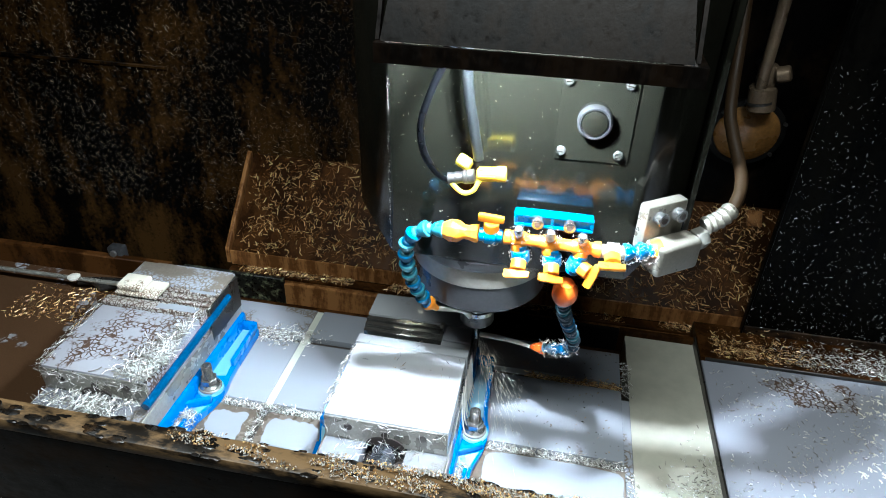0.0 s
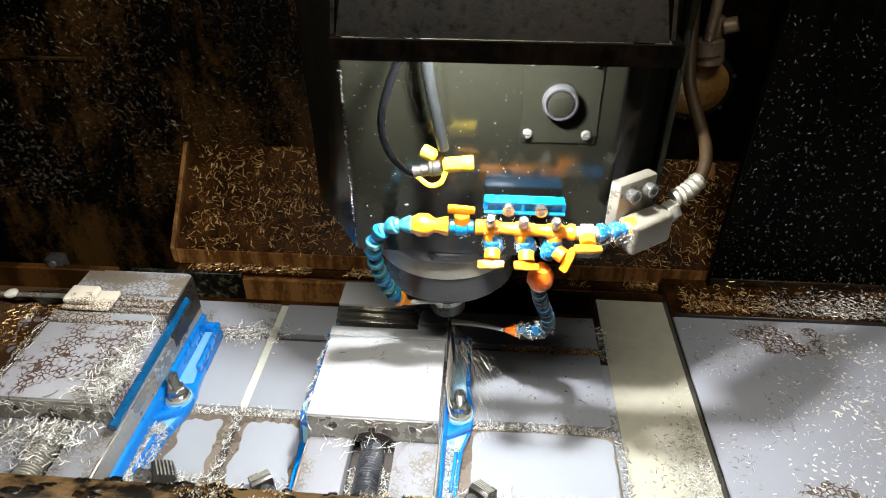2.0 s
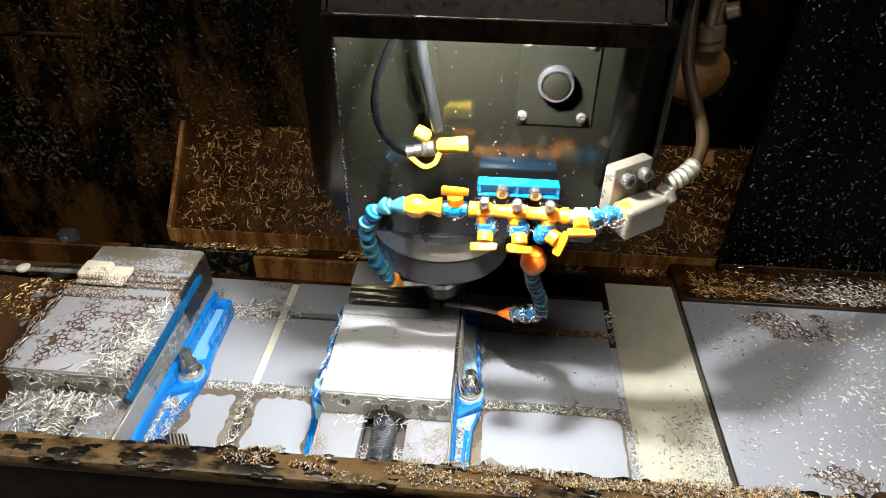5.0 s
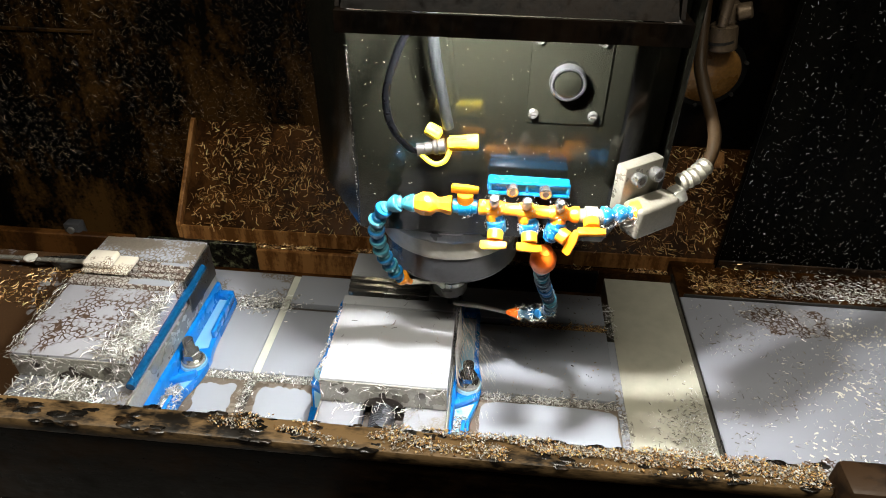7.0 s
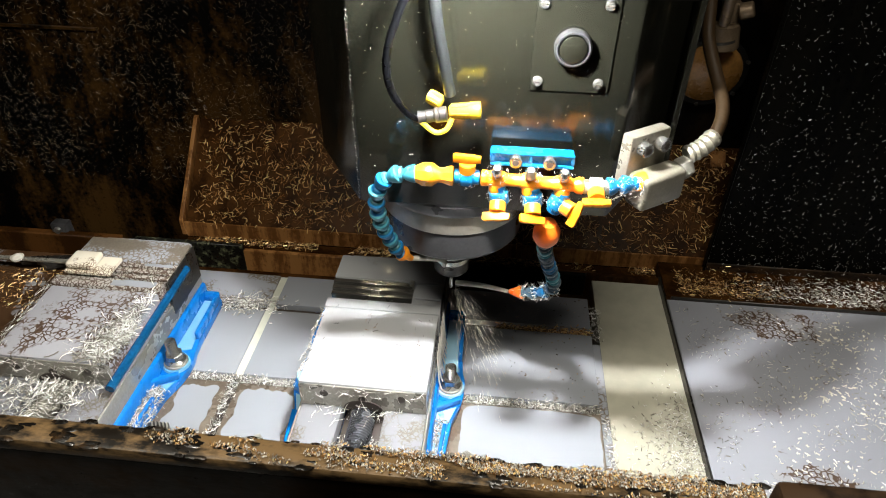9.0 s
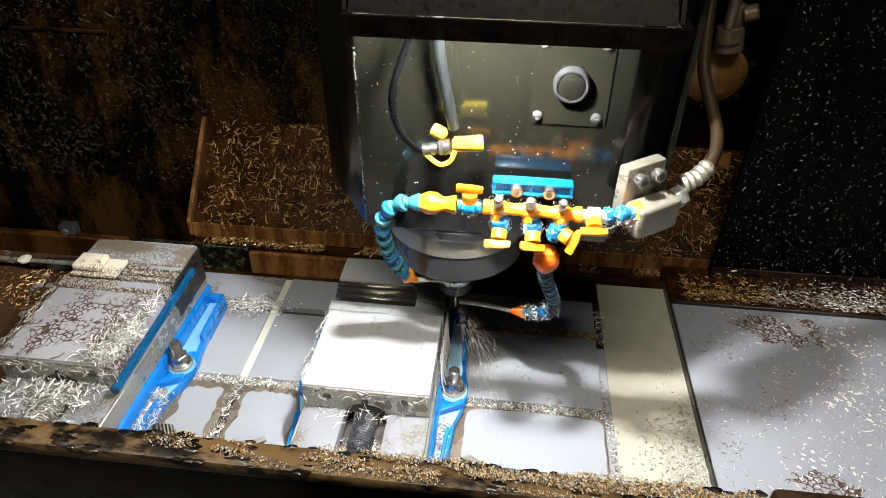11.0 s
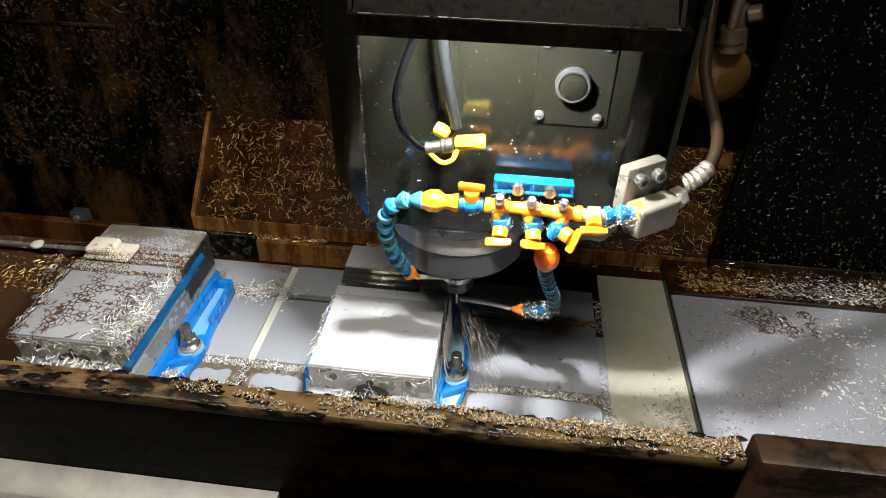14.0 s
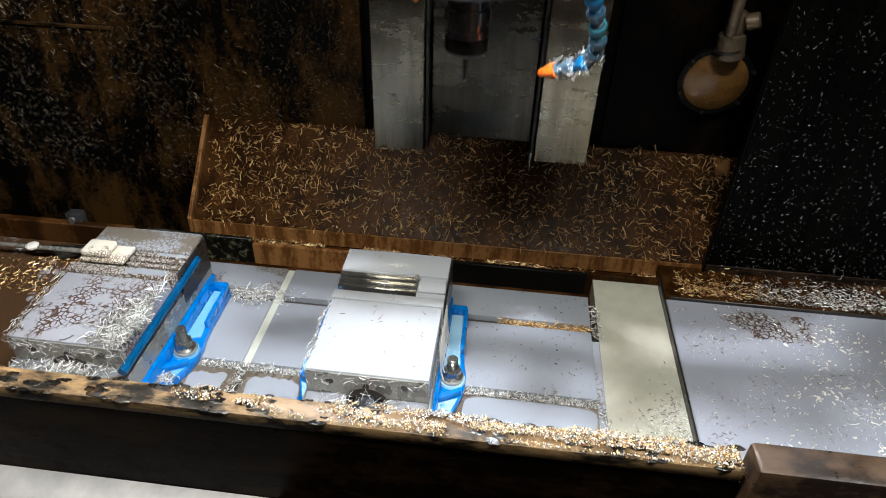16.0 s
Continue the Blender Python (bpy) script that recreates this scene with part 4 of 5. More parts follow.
def nozzle_hose_right():
    h = thing("coolant_hose", (0.16, 0.06, 0.29), "chip-crusted ball-jointed coolant hose curling to an orange nozzle", "coolant hose", HEAD, "coolant hoses")
    hose_segments(h, [(0.160, 0.045, 0.276), (0.163, 0.058, 0.252), (0.170, 0.078, 0.222), (0.181, 0.098, 0.184), (0.183, 0.108, 0.164), (0.176, 0.116, 0.150), (0.164, 0.121, 0.143), (0.150, 0.127, 0.137)], 11, ["hose_dirty", "hose_teal", "hose_dirty", "hose_dirty", "hose_blue"], 0.95)
    m, n = frame_to((0.150, 0.127, 0.137), (0.132, 0.136, 0.1285))
    part("nozzle", lathe(bmesh.new(), [(0.0085, 0), (0.0085, 0.004), (0.0065, 0.009), (0.0045, 0.016), (0.0028, 0.020), (0.002, 0.0202)], m, 16), "orange_deep", h, "orange nozzle tip")
    part("adapter", lathe(bmesh.new(), [(0.006, 0), (0.010, 0.003), (0.0135, 0.010), (0.0135, 0.020), (0.0095, 0.026), (0.008, 0.030)], frame_to((0.160, 0.046, 0.272), (0.161, 0.040, 0.302))[0], 16), "orange_deep", h, "deep orange hose adapter")
    P = []
    r = np.random.default_rng(3)
    c = [Vector(p) for p in ((0.183, 0.108, 0.164), (0.176, 0.116, 0.150), (0.164, 0.121, 0.143), (0.150, 0.127, 0.137))]
    for k in range(260):
        i = r.integers(0, 3)
        p = c[i].lerp(c[i + 1], r.uniform())
        v = Vector(r.normal(size=3)).normalized()
        P.append((*(p + v * 0.0085), *v))
    P = np.array(P)
    scatter("hose_chips", P[:, :3], P[:, 3:], "chips", (0.16, 0.12, 0.14), "bright cuttings stuck to the wet hose", HEAD, (0.003, 0.008), lie=0.7)


def valve(root, c, axis, lever, turn, material="hose_blue"):
    m, n = frame_to(c, Vector(c) + Vector(axis) * 0.03)
    prof = [(0.0060, -0.012), (0.0070, -0.011), (0.0070, -0.0065), (0.0094, -0.0055), (0.0094, 0.0055), (0.0070, 0.0065), (0.0070, 0.011), (0.0060, 0.012)]
    b = part("valve_body", lathe(bmesh.new(), prof, m, 16), material, root, "blue valve body")
    lv = Vector(lever).normalized()
    part("valve_stem", cyl(Vector(c) + lv * 0.006, Vector(c) + lv * 0.0165, 0.0078, seg=16, bev=0.0008), "orange", b)
    bm = prism([(-0.0135, 0.001), (-0.0135, 0.008), (-0.011, 0.0095), (-0.003, 0.0088), (0.003, 0.0088), (0.0125, 0.0072), (0.0125, 0.001), (0.004, 0.0), (-0.004, 0.0)], -0.0022, 0.0022, 0.0007, axis="y")
    q = lv.to_track_quat("Z", "Y").to_matrix().to_4x4() @ Matrix.Rotation(radians(turn), 4, "Z")
    bm.transform(Matrix.Translation(Vector(c) + lv * 0.0166) @ q)
    part("lever", bm, "orange", b, "orange quarter-turn lever")


def manifold():
    h = thing("coolant_manifold", (0.13, 0.045, 0.347), "orange and blue plastic coolant manifold with quarter-turn valves", "coolant manifold", HEAD)
    bar = part("mount_bar", B(0.0990, 0.1800, 0.064, 0.0752, 0.3500, 0.3655, 0.003, 2), "hose_blue", h, "blue mounting bar")
    for z0, z1 in ((0.3505, 0.3535), (0.3622, 0.3652)):
        part("lip", B(0.1, 0.18, 0.0595, 0.0638, z0, z1, 0.0012, 2), "hose_blue", bar)
    for x in (0.1, 0.1365, 0.1765):
        part("web", B(x, x + 0.0035, 0.0605, 0.0637, 0.3537, 0.3620, 0.0008), "hose_blue", bar)
    for x in (0.124, 0.156):
        b = part("cap_screw", cyl((x, 0.0637, 0.3585), (x, 0.052, 0.3585), 0.0062, bev=0.0008), "steel_bright", bar)
        # hex socket as a dark disc on the head, depth shaded by colour
        part("socket", cyl((x, 0.0522, 0.3585), (x, 0.0514, 0.3585), 0.0034, seg=6), "slot", b)
    m, n = frame_to((0.092, 0.040, 0.3475), (0.188, 0.040, 0.3455))
    prof = [(0.0058, 0), (0.0078, 0.001), (0.0078, 0.006), (0.0062, 0.009)]
    for x in (0.015, 0.046, 0.077):
        prof += [(0.0062, x - 0.009), (0.0078, x - 0.006), (0.0078, x + 0.006), (0.0062, x + 0.009)]
    prof += [(0.0062, 0.088), (0.0082, 0.091), (0.0082, 0.096)]
    part("pipe", lathe(bmesh.new(), prof, m, 18), "orange", h, "orange manifold pipe")
    for k, x in enumerate((0.107, 0.138, 0.169)):
        part("bleed_plug", lathe(bmesh.new(), [(0.0045, 0), (0.0055, 0.002), (0.0052, 0.010), (0.003, 0.013)], frame_to((x, 0.036, 0.354), (x, 0.030, 0.364))[0], 14), "steel_bright", h)
        part("drop", lathe(bmesh.new(), [(0.006, 0), (0.0075, 0.002), (0.0075, 0.008), (0.0055, 0.012)], frame_to((x, 0.040, 0.344), (x + 0.001, 0.038, 0.331))[0], 16), "orange", h)
    valve(h, (0.1105, 0.038, 0.3295), (0.15, -0.1, -1), (-0.05, -0.75, -0.55), 8)
    valve(h, (0.1425, 0.038, 0.3290), (0.1, -0.1, -1), (0.05, -0.75, -0.55), -22)
    valve(h, (0.1670, 0.038, 0.3275), (-0.35, 0, -1), (0.75, -0.55, -0.2), 70)
    # inlet side and hose side
    valve(h, (0.0790, 0.040, 0.3475), (1, 0, 0), (0, -0.15, 1), 0)
    m, n = frame_to((0.029, 0.040, 0.3475), (0.066, 0.040, 0.3475))
    part("coupling", lathe(bmesh.new(), [(0.0075, 0), (0.0085, 0.002), (0.0118, 0.008), (0.0118, 0.017), (0.0075, 0.023), (0.0075, 0.027), (0.0098, 0.034), (0.0098, 0.037)], m, 8), "orange", h, "faceted orange coupling")
    valve(h, (0.2000, 0.040, 0.3450), (1, 0.05, 0), (0, -0.95, -0.2), 0, "alu")
    hose_segments(h, [(0.211, 0.041, 0.3455), (0.224, 0.043, 0.3475), (0.238, 0.045, 0.3495)], 2, ["hose_blue"])
    part("inlet", lathe(bmesh.new(), [(0.0075, 0), (0.0098, 0.003), (0.0098, 0.010), (0.006, 0.012)], frame_to((0.236, 0.046, 0.3485), (0.248, 0.050, 0.350))[0], 12), "orange", h)


def feed_block():
    b = thing("feed_block", (0.25, 0.08, 0.35), "bead-blasted aluminium coolant feed block with two cap screws", "feed block", HEAD)
    turn = Matrix.Translation((0.250, 0.075, 0.352)) @ Euler((0, 0, radians(36))).to_matrix().to_4x4()

    def at(bm):
        bm.transform(turn)
        return bm
    part("plate", at(B(-0.030, 0.020, -0.004, 0.010, -0.012, 0.038, 0.0025, 2)), "alu", b)
    part("body", at(B(-0.028, 0.026, -0.030, -0.0042, -0.030, 0.004, 0.005, 3)), "alu", b)
    for x in (-0.017, 0.006):
        s = part("cap_screw", cyl(turn @ Vector((x, -0.0045, 0.026)), turn @ Vector((x, -0.014, 0.026)), 0.007, bev=0.0008), "steel_bright", b)
        # socket not bored: a dark hexagon gives the shade inside it
        part("socket", cyl(turn @ Vector((x, -0.0139, 0.026)), turn @ Vector((x, -0.0146, 0.026)), 0.0036, seg=6), "slot", s)
    bm = bmesh.new()
    hexnut(bm, turn @ Vector((0.0262, -0.016, -0.005)), 0.0115, 0.014, (turn.to_3x3() @ Vector((1, 0, 0.1))).normalized())
    part("fitting", bm, "steel", b)
    h = thing("feed_hose", (0.31, 0.1, 0.37), "aged rubber coolant hose with ribbed collar, rising behind the head", "hose", HEAD)
    part("collar", tube([(0.292, 0.097, 0.354), (0.306, 0.103, 0.360), (0.319, 0.113, 0.369)], 0.0085, 16, 5, 0.16), "alu", h, "ribbed light collar")
    part("hose", tube([(0.319, 0.113, 0.369), (0.325, 0.125, 0.381), (0.327, 0.140, 0.392), (0.324, 0.160, 0.405), (0.316, 0.180, 0.427), (0.312, 0.20, 0.45), (0.315, 0.25, 0.52), (0.310, 0.30, 0.66), (0.30, 0.34, 0.90)], 0.0066, 14, 8), "hose_old", h)


# ---- coolant in flight ----
def jets():
    """Short rigid lengths of the two streams; they drop when the pump stops."""
    def stream(pts, n, r, label):
        path = spline(pts, 12)
        step = (len(path) - 1) / n
        for k in range(n):
            i, j = int(k * step), int((k + 1) * step)
            seg = [path[i], path[(i + j) // 2], path[j]]
            mid = seg[1]
            f0, f1 = 1 + 0.5 * k / n, 1 + 0.5 * (k + 1) / n
            ob = solo("coolant_stream", tube(seg, lambda s, f0=f0, f1=f1: r * (f0 + (f1 - f0) * s), 10, 4), "jet", mid, label, "coolant stream", None, "coolant streams")
            JETS.append((ob, k / n))
    stream([(0.017, 0.086, 0.209), (0.030, 0.105, 0.196), (0.044, 0.135, 0.172), (0.053, 0.160, 0.140)], 5, 0.0030, "pale arc of coolant leaving the nozzle")
    stream([(0.132, 0.136, 0.1285), (0.112, 0.146, 0.1245), (0.090, 0.156, 0.119), (0.064, 0.166, 0.112)], 5, 0.0026, "pale flat jet of coolant leaving the nozzle")

    # fan of drops thrown off the cutter
    r = np.random.default_rng(21)
    n = 420
    a = r.normal(0.55, 0.45, n)
    d = r.uniform(0.008, 0.13, n)
    P = np.stack([0.060 + d * np.cos(a) * 0.55, 0.155 - d * np.abs(r.normal(0.5, 0.35, n)), 0.122 - d * 0.55 + r.normal(0, 0.006, n)], 1)
    P = P[P[:, 2] > 0.045]
    D = P - np.array([0.057, 0.165, 0.130])
    D /= np.linalg.norm(D, axis=1, keepdims=True)
    for part_no in range(2):
        Q, E = P[part_no::2], D[part_no::2]
        bm = bmesh.new()
        for q, e in zip(Q, E):
            ln = r.uniform(0.004, 0.014)
            m, k = frame_to(q, q + e * ln)
            w = r.uniform(0.00009, 0.00021)
            lathe(bm, [(w * 0.2, 0), (w, ln * 0.5), (w * 0.2, ln)], m, 4)
        ob = solo("coolant_spray", bm, "jet", (0.07, 0.13, 0.10), "fine coolant drops flung off the cutter", "coolant spray", None, "", "stuff")
        JETS.append((ob, 0.3 + 0.4 * part_no))
    # sheet of coolant running off the work, down the vise flank
    bm = bmesh.new()
    for k in range(9):
        y = 0.08 + 0.010 * k + r.uniform(-0.003, 0.003)
        tb = tube([(0.0800, y, 0.098), (0.0815, y - 0.002, 0.075), (0.0835, y - 0.003, 0.045), (0.0870, y - 0.004, 0.032)], lambda s: 0.0006 + 0.0006 * math.sin(3 * s), 6, 4)
        me = bpy.data.meshes.new("run")
        tb.to_mesh(me)
        bm.from_mesh(me)
        tb.free()
        bpy.data.meshes.remove(me)
    solo("coolant_runs", bm, "jet", (0.082, 0.12, 0.03), "coolant running down the vise flank", "coolant", TABLE, "", "stuff")


# ---- build ----
enclosure()
column()
rear_tray()
work_lamp()
work_table()
coolant_films()
gutters()
way_covers()
front_guard()
guard_crust()
vise(0.0, False)
vise(-0.385, True)
for sx, sy, st in ((0.097, 0.093, 0.036), (-0.288, 0.093, 0.040)):
    clamp_stud(sx, sy, st, "hold-down studs")
toe_clamp(-0.130, -0.037, 36, "toe clamps")
toe_clamp(0.125, -0.0325, -35, "toe clamps")
toe_clamp(-0.266, -0.030, -59, "toe clamps")
white_block()
workpiece()
left_fittings()
spindle_head()
flood_light()
lamp_wiring()
manifold()
nozzle_hose_left()
nozzle_hose_right()
feed_block()
jets()


# ---- cuttings ----
def cuttings():
    up = np.array([[0, 0, 1.0]])
    # tray slope
    P = spread(3600, -0.45, 0.62, 0.0, 1.0, 0, 0, 0.5, 11)
    s = P[:, 1].copy()
    P[:, 1], P[:, 2] = 0.448 + 0.142 * s, 0.009 + 0.139 * s
    scatter("tray_chips", P, np.array([[0, -0.7, 0.71]]), "chips_tan", (0, 0.5, 0.05), "tan oily cuttings strewn over the tray", None, (0.003, 0.013), (0.0008, 0.0019), 0.5)
    P = spread(1500, -0.43, 0.60, 0.0, 1.0, 0, 0, 0.8, 41)
    s = P[:, 1].copy()
    P[:, 1], P[:, 2] = 0.448 + 0.142 * s, 0.0095 + 0.139 * s
    scatter("tray_chips", P, np.array([[0, -0.7, 0.71]]), "chips_tan", (0, 0.5, 0.05), "golden oily cuttings strewn over the tray", None, (0.006, 0.016), (0.0009, 0.0022), 0.8)
    P = spread(1900, -0.45, 0.6, 0.424, 0.443, -0.0235, 0.004, 0.2, 12)
    scatter("ledge_chips", P, up, "chips_tan", (0, 0.43, -0.02), "tan cuttings on the ledge", None, (0.004, 0.010))
    # rear walls
    r = np.random.default_rng(4)
    x = r.uniform(-1.15, -0.16, 15000)
    z = r.uniform(0.0, 0.50, 15000)
    keep = np.array([noise.noise(Vector((a * 5, b * 5, 2))) > -0.25 + 0.5 * q for a, b, q in zip(x, z, r.uniform(-0.6, 0.6, 15000))])
    P = np.stack([x, np.full(15000, 0.598), z], 1)[keep]
    scatter("wall_chips", P, np.array([[0, -1.0, 0]]), "chips_dim", (-0.6, 0.6, 0.3), "dull cuttings stuck to the oily wall", None, (0.002, 0.010), (0.0002, 0.00055))
    P = np.stack([r.uniform(0.505, 1.1, 3200), np.full(3200, 0.417), 0.002 + 0.45 * r.uniform(0, 1, 3200) ** 1.5], 1)
    scatter("panel_chips", P, np.array([[0, -1.0, 0]]), "chips", (0.8, 0.42, 0.1), "small bright cuttings on the black guard", TABLE, (0.0015, 0.005), (0.0002, 0.0006))
    # head face
    P = np.stack([r.uniform(-0.03, 0.22, 240), np.full(240, 0.0795), r.uniform(0.29, 0.53, 240)], 1)
    scatter("head_chips", P, np.array([[0, -1.0, 0]]), "chips", (0.1, 0.08, 0.4), "specks of cuttings on the head", HEAD, (0.0006, 0.002), (0.0002, 0.0006))
    P = np.stack([np.full(170, -0.036) + r.normal(0, 0.0006, 170), np.full(170, 0.0800), r.uniform(0.29, 0.49, 170)], 1)
    scatter("head_edge_chips", P, np.array([[-0.4, -0.9, 0]]), "chips", (-0.03, 0.08, 0.4), "specks along the head edge", HEAD, (0.0006, 0.0016), (0.0002, 0.0005))
    # table slots
    for i, (y, x0, x1, n, mt) in enumerate(((0.0885, -0.30, -0.08, 1700, "chips"), (0.0885, 0.115, 0.299, 1300, "chips"), (0.2385, 0.16, 0.299, 800, "chips_tan"), (-0.0605, -0.30, 0.30, 1900, "chips"))):
        P = np.stack([r.uniform(x0, x1, n), y + np.clip(r.normal(0, 0.0045, n), -0.009, 0.009), np.full(n, -0.0035) + r.uniform(-0.004, 0.003, n)], 1)
        scatter("slot_chips", P, up, mt, (0, y, 0), "cuttings packed in the table slot", TABLE, (0.003, 0.008))
    P = np.stack([r.normal(-0.24, 0.028, 900), 0.2385 + r.normal(0, 0.010, 900), r.uniform(-0.002, 0.006, 900)], 1)
    P = P[(P[:, 0] > -0.29)]
    scatter("slot_chips", P, up, "chips", (-0.24, 0.24, 0), "bright cuttings heaped over the slot", TABLE, (0.003, 0.009))
    P = np.stack([-0.2025 + r.normal(0, 0.005, 420), r.uniform(-0.05, 0.08, 420), r.uniform(-0.004, 0.003, 420)], 1)
    scatter("groove_chips", P, up, "chips", (-0.2, 0, 0), "cuttings in the cross groove", TABLE, (0.003, 0.008))
    P = np.stack([0.309 + r.normal(0, 0.004, 700), r.uniform(-0.05, 0.30, 700), r.uniform(-0.012, -0.002, 700)], 1)
    P = P[(P[:, 1] < 0.08) | (P[:, 1] > 0.225)]
    scatter("step_chips", P, up, "chips", (0.309, 0.1, 0), "cuttings along the table end", TABLE, (0.003, 0.008))
    # gutter corner and front of the table
    P = np.stack([0.4235 - np.abs(r.normal(0, 0.035, 1500)), 0.03 + r.normal(0, 0.055, 1500), np.full(1500, -0.015) + r.uniform(0, 0.003, 1500)], 1)
    P = P[(P[:, 0] > 0.33) & (P[:, 1] > -0.2) & (P[:, 0] - 0.386 > (P[:, 1] - 0.12) * 0.7 - 0.03)]
    scatter("gutter_chips", P, up, "chips", (0.4, 0.03, -0.03), "bright cuttings settled in the gutter", TABLE, (0.002, 0.006))
    P = spread(11000, -0.28, 0.30, -0.2, -0.02, 0.0, 0.009, 0.9, 15)
    P = P[~((np.abs(P[:, 0]) < 0.08) | (P[:, 0] < -0.305))]
    scatter("front_chips", P, up, "chips", (0, -0.1, 0), "bright cuttings drifted over the table front", TABLE, (0.004, 0.012), (0.0008, 0.0018))
    # way covers
    P = spread(3600, 0.44, 1.0, -0.1, 0.33, -0.0025, 0.0005, 0.3, 16)
    scatter("cover_chips", P, up, "chips", (0.7, 0.1, 0), "scattered cuttings on the wet cover", TABLE, (0.002, 0.007), (0.0005, 0.0013))
    P = spread(2000, 0.47, 1.0, -0.1, 0.31, -0.0028, 0.0002, 0.5, 26)
    P = P[P[:, 0] + (0.2 - P[:, 1]) * 0.6 > 0.60]
    scatter("foam_flecks", P, up, "white", (0.7, 0.1, 0), "pale foam flecks round cuttings on the wet cover", TABLE, (0.003, 0.007), (0.0010, 0.0026), 0.03)
    x = r.uniform(0.45, 1.1, 5600)
    P = np.stack([x, 0.338 + np.abs(r.normal(0, 0.030, 5600)), np.full(5600, 0.0015) + r.uniform(0, 0.012, 5600)], 1)
    P = P[P[:, 1] < 0.416]
    a = P[:, 0] < 0.58 + r.normal(0, 0.03, len(P))
    scatter("heap_chips", P[a], up, "chips_tan", (0.5, 0.36, 0), "tan cuttings heaped along the guard", TABLE, (0.003, 0.009), (0.0004, 0.0010))
    scatter("heap_chips", P[~a], up, "chips", (0.8, 0.36, 0), "bright cuttings heaped along the guard", TABLE, (0.003, 0.008), (0.0005, 0.0011))
    P = spread(700, -0.72, -0.47, 0.19, 0.285, -0.0025, 0.004, 0.4, 18)
    scatter("cover_chips", P, up, "chips_tan", (-0.6, 0.24, 0), "tan cuttings on the brown cover", TABLE, (0.004, 0.010))
    # vises
    n = 2800
    t = r.uniform(0, 1, n)
    P = np.stack([-0.315 + 0.035 * t - np.abs(r.normal(0, 0.02, n)) * (1 - 0.5 * t), 0.0 + 0.15 * t, 0.110 + np.abs(r.normal(0, 0.003, n))], 1)
    P = P[(P[:, 0] < -0.309) & (P[:, 0] > -0.40)]
    scatter("vise_chips", P, np.array([[0.25, 0, 0.97]]), "chips", (-0.33, 0.07, 0.11), "curled cuttings matted on the vise jaw", TABLE, (0.006, 0.018), (0.0007, 0.0017), 0.4)
    P = np.stack([-0.292 + r.normal(0, 0.008, 1500), r.uniform(-0.09, 0.045, 1500), 0.0148 + np.abs(r.normal(0, 0.003, 1500))], 1)
    P = P[(P[:, 0] > -0.303) & (P[:, 0] < -0.276)]
    scatter("flange_chips", P, up, "chips", (-0.29, 0, 0.02), "cuttings on the blue flange", TABLE, (0.004, 0.012))
    P = np.stack([r.uniform(0.081, 0.100, 900), r.uniform(-0.14, 0.035, 900), 0.0148 + np.abs(r.normal(0, 0.002, 900))], 1)
    P = P[P[:, 1] < 0.045 - 14 * np.abs(P[:, 0] - 0.088) ** 1.5]
    scatter("flange_chips", P, up, "chips", (0.09, 0, 0.02), "bright cuttings on the flooded blue flange", TABLE, (0.003, 0.009))
    for cx in (0.0, -0.385):
        n = 90 if cx == 0 else 900
        P = np.stack([cx + r.normal(0, 0.035 if cx == 0 else 0.03, n), -0.004 - np.abs(r.normal(0, 0.012 if cx == 0 else 0.03, n)), np.full(n, 0.072) + r.uniform(0, 0.006, n)], 1)
        P = P[np.abs(P[:, 0] - cx) < 0.075]
        scatter("bed_chips", P, up, "chips", (cx, 0, 0.07), "curled cuttings on the vise bed", TABLE, (0.006, 0.015), (0.0006, 0.0014) if cx else (0.0004, 0.0010), 0.6)
        n = 150 if cx else 80
        P = np.stack([cx + r.uniform(-0.075, 0.075, n), np.full(n, -0.003), 0.106 - np.abs(r.normal(0, 0.008, n))], 1)
        scatter("jaw_chips", P, np.array([[0, -1.0, 0]]), "chips", (cx, 0, 0.1), "curled cuttings hanging on the jaw face", TABLE, (0.004, 0.014), (0.0004, 0.0010), 0.8)
    P = np.stack([r.uniform(-0.0245, 0.0245, 1500), r.uniform(-0.18, -0.03, 1500), np.full(1500, 0.047) + r.uniform(0, 0.010, 1500)], 1)
    scatter("channel_chips", P, up, "chips", (0, -0.1, 0.05), "cuttings in the screw channel", TABLE, (0.003, 0.008))
    # crusts on the manifold fittings and along the jaw edges
    P = []
    for cx, cz, n in ((0.1105, 0.3295, 120), (0.1425, 0.329, 120), (0.167, 0.3275, 90), (0.079, 0.3475, 40), (0.215, 0.346, 130), (0.232, 0.349, 130), (0.107, 0.352, 60), (0.138, 0.352, 60), (0.169, 0.352, 60)):
        for k in range(n):
            v = Vector(r.normal(size=3)).normalized()
            v.y = -abs(v.y)
            P.append((cx + v.x * 0.0105, 0.040 + v.y * 0.0105, cz + v.z * 0.0105, *v))
    P = np.array(P)
    scatter("manifold_chips", P[:, :3], P[:, 3:], "chips", (0.15, 0.04, 0.34), "fine cuttings stuck to the wet fittings", HEAD, (0.0010, 0.0030), (0.0003, 0.0008), 0.6)
    P = np.stack([np.full(160, -0.077) + r.normal(0, 0.0015, 160), r.uniform(0.0, 0.13, 160), np.full(160, 0.1085) + r.normal(0, 0.002, 160)], 1)
    scatter("jaw_edge_chips", P, np.array([[-0.6, 0, 0.8]]), "chips", (-0.077, 0.06, 0.11), "cuttings along the jaw edge", TABLE, (0.003, 0.009), (0.0004, 0.001), 0.4)
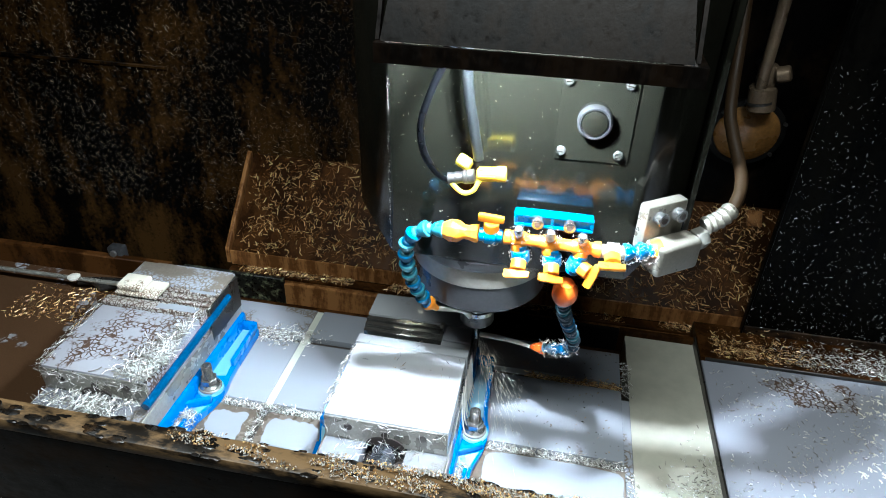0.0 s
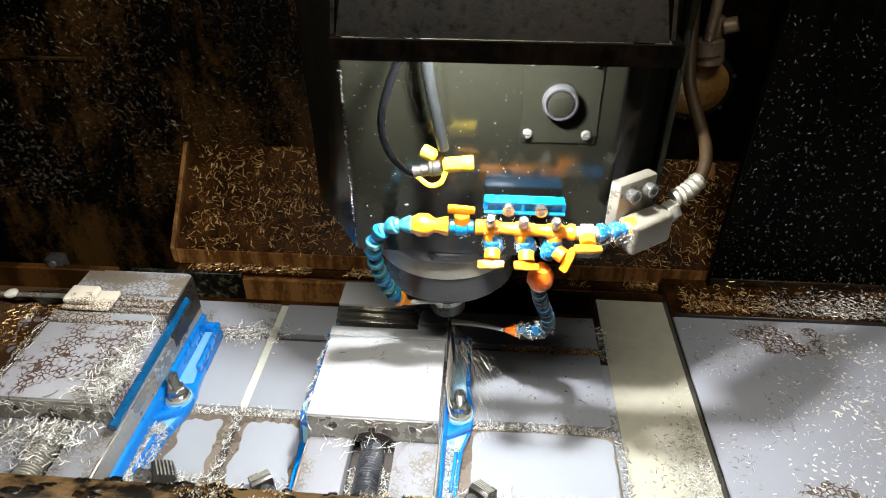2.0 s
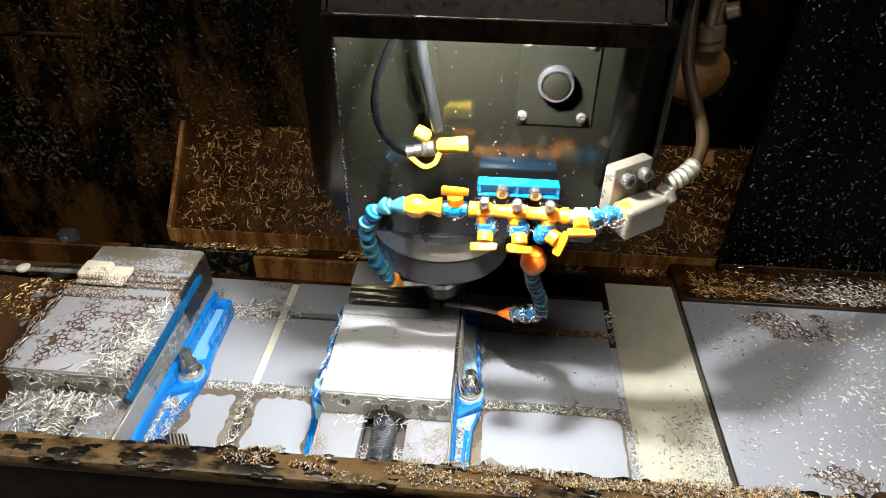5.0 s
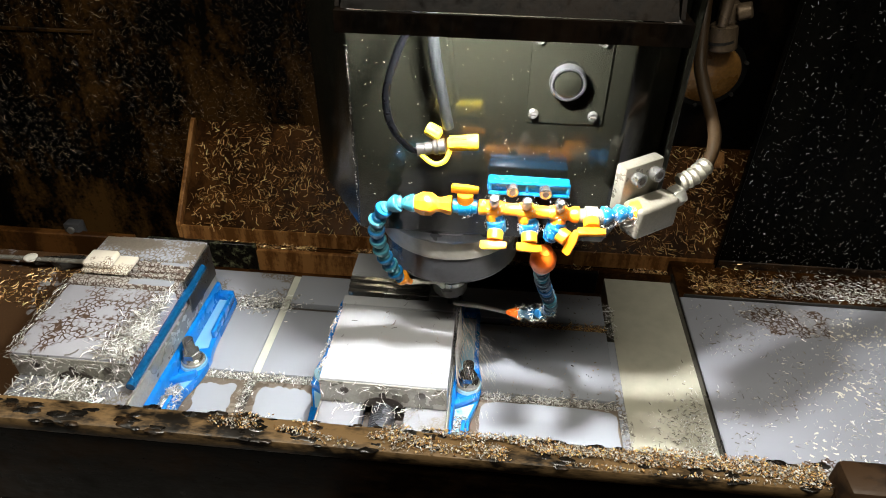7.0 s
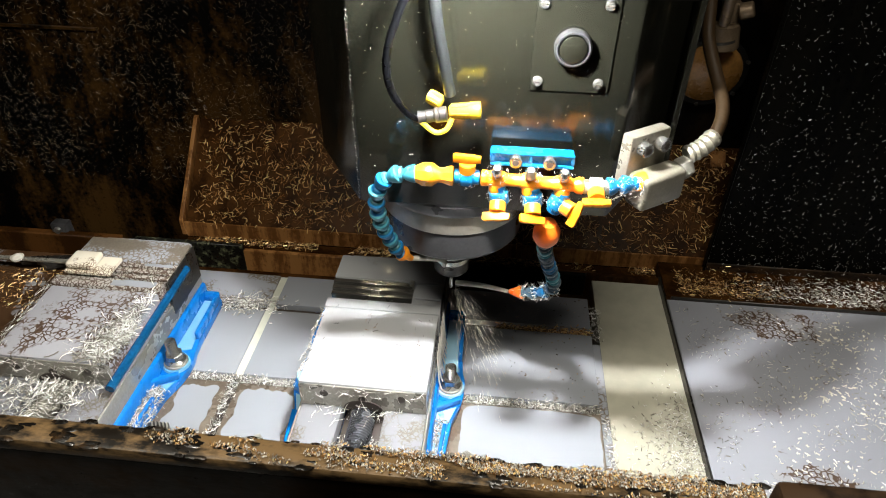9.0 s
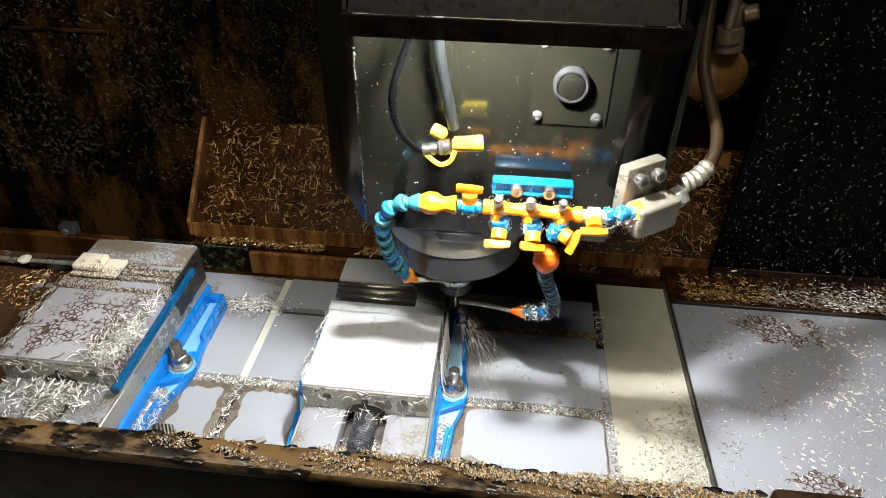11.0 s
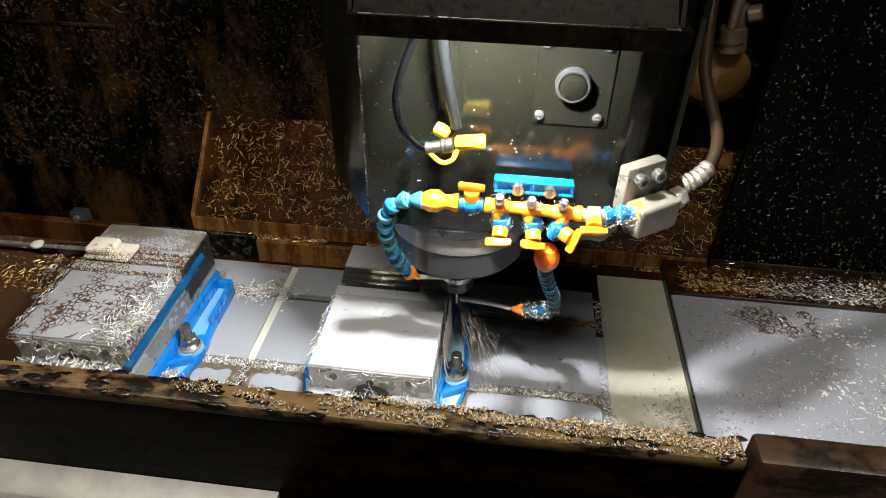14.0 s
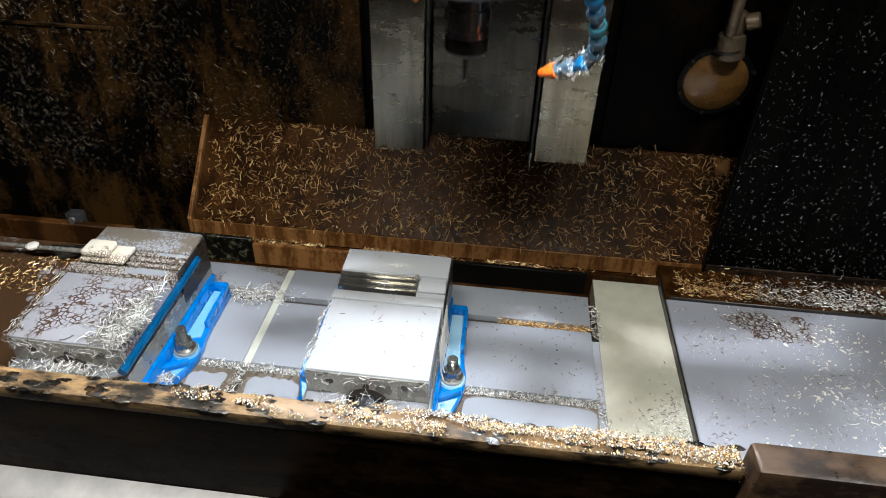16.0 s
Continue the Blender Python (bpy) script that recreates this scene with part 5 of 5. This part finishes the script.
    P = np.stack([np.full(200, -0.463) + r.normal(0, 0.004, 200), r.uniform(0.0, 0.14, 200), np.full(200, 0.1095) + r.uniform(-0.006, 0.002, 200)], 1)
    scatter("jaw_edge_chips", P, np.array([[-0.6, 0, 0.8]]), "chips", (-0.46, 0.06, 0.11), "cuttings along the jaw edge", TABLE, (0.005, 0.014), (0.0004, 0.001), 0.4)
    P = spread(60, -0.07, 0.07, 0.01, 0.14, 0.1095, 0.0003, 0, 31)
    scatter("jaw_top_chips", P, up, "chips_dim", (0, 0.07, 0.11), "a few cuttings on the wet jaw", TABLE, (0.003, 0.008), (0.0003, 0.0007), 0.05)
    P = spread(260, 0.12, 0.298, 0.10, 0.31, 0.0002, 0.0003, 0, 32)
    scatter("land_chips", P, up, "chips_dim", (0.2, 0.2, 0), "specks on the wet table", TABLE, (0.001, 0.004), (0.0006, 0.0014), 0.05)
    # guard edge
    x = 0.25 - 0.25 * np.abs(r.beta(1, 1.4, 10000))
    P = np.stack([x, -0.3438 + np.clip(r.normal(0, 0.0032, 10000), -0.0065, 0.005), np.full(10000, 0.4670) + r.uniform(0, 0.0012, 10000)], 1)
    P = P[np.array([noise.noise(Vector((a[0] * 40, a[1] * 220, 3))) > 0.02 - 1.9 * (a[0] - 0.06) for a in P])]
    k = rng.uniform(0, 1, len(P)) < 0.45
    scatter("edge_chips", P[k], up, "chips_tan", (0.1, -0.346, 0.467), "oily cuttings along the guard edge", TABLE, (0.0004, 0.0014), (0.0003, 0.0007), 0.5)
    scatter("edge_chips", P[~k], up, "chips", (0.1, -0.346, 0.467), "wet cuttings along the guard edge", TABLE, (0.0004, 0.0014), (0.0003, 0.0007), 0.5)


cuttings()


def motions():
    for body, lift in ((TABLE, False), (HEAD, True)):
        for ob in body:
            x, y, z = ob.location
            if lift:
                rows = [(t, pose(x, y, z + h)) for t, a, b, h in SLIDES]
            else:
                rows = [(t, pose(x + a, y + b, z)) for t, a, b, h in SLIDES]
            walk(ob, rows)
    # the streams follow the head, then fall below the vise
    for ob, k in JETS:
        x, y, z = ob.location
        rows = [(t, pose(x, y, z + h)) for t, a, b, h in SLIDES if t <= 14.0]
        t0 = 14.15 + 0.1 * k
        rows += [(t0, pose(x, y, z)), (t0 + 0.1, pose(x, y, z - 0.05)), (t0 + 0.2, pose(x, y, z - 0.30)), (16.0, pose(x, y, z - 0.32))]
        walk(ob, rows)


motions()
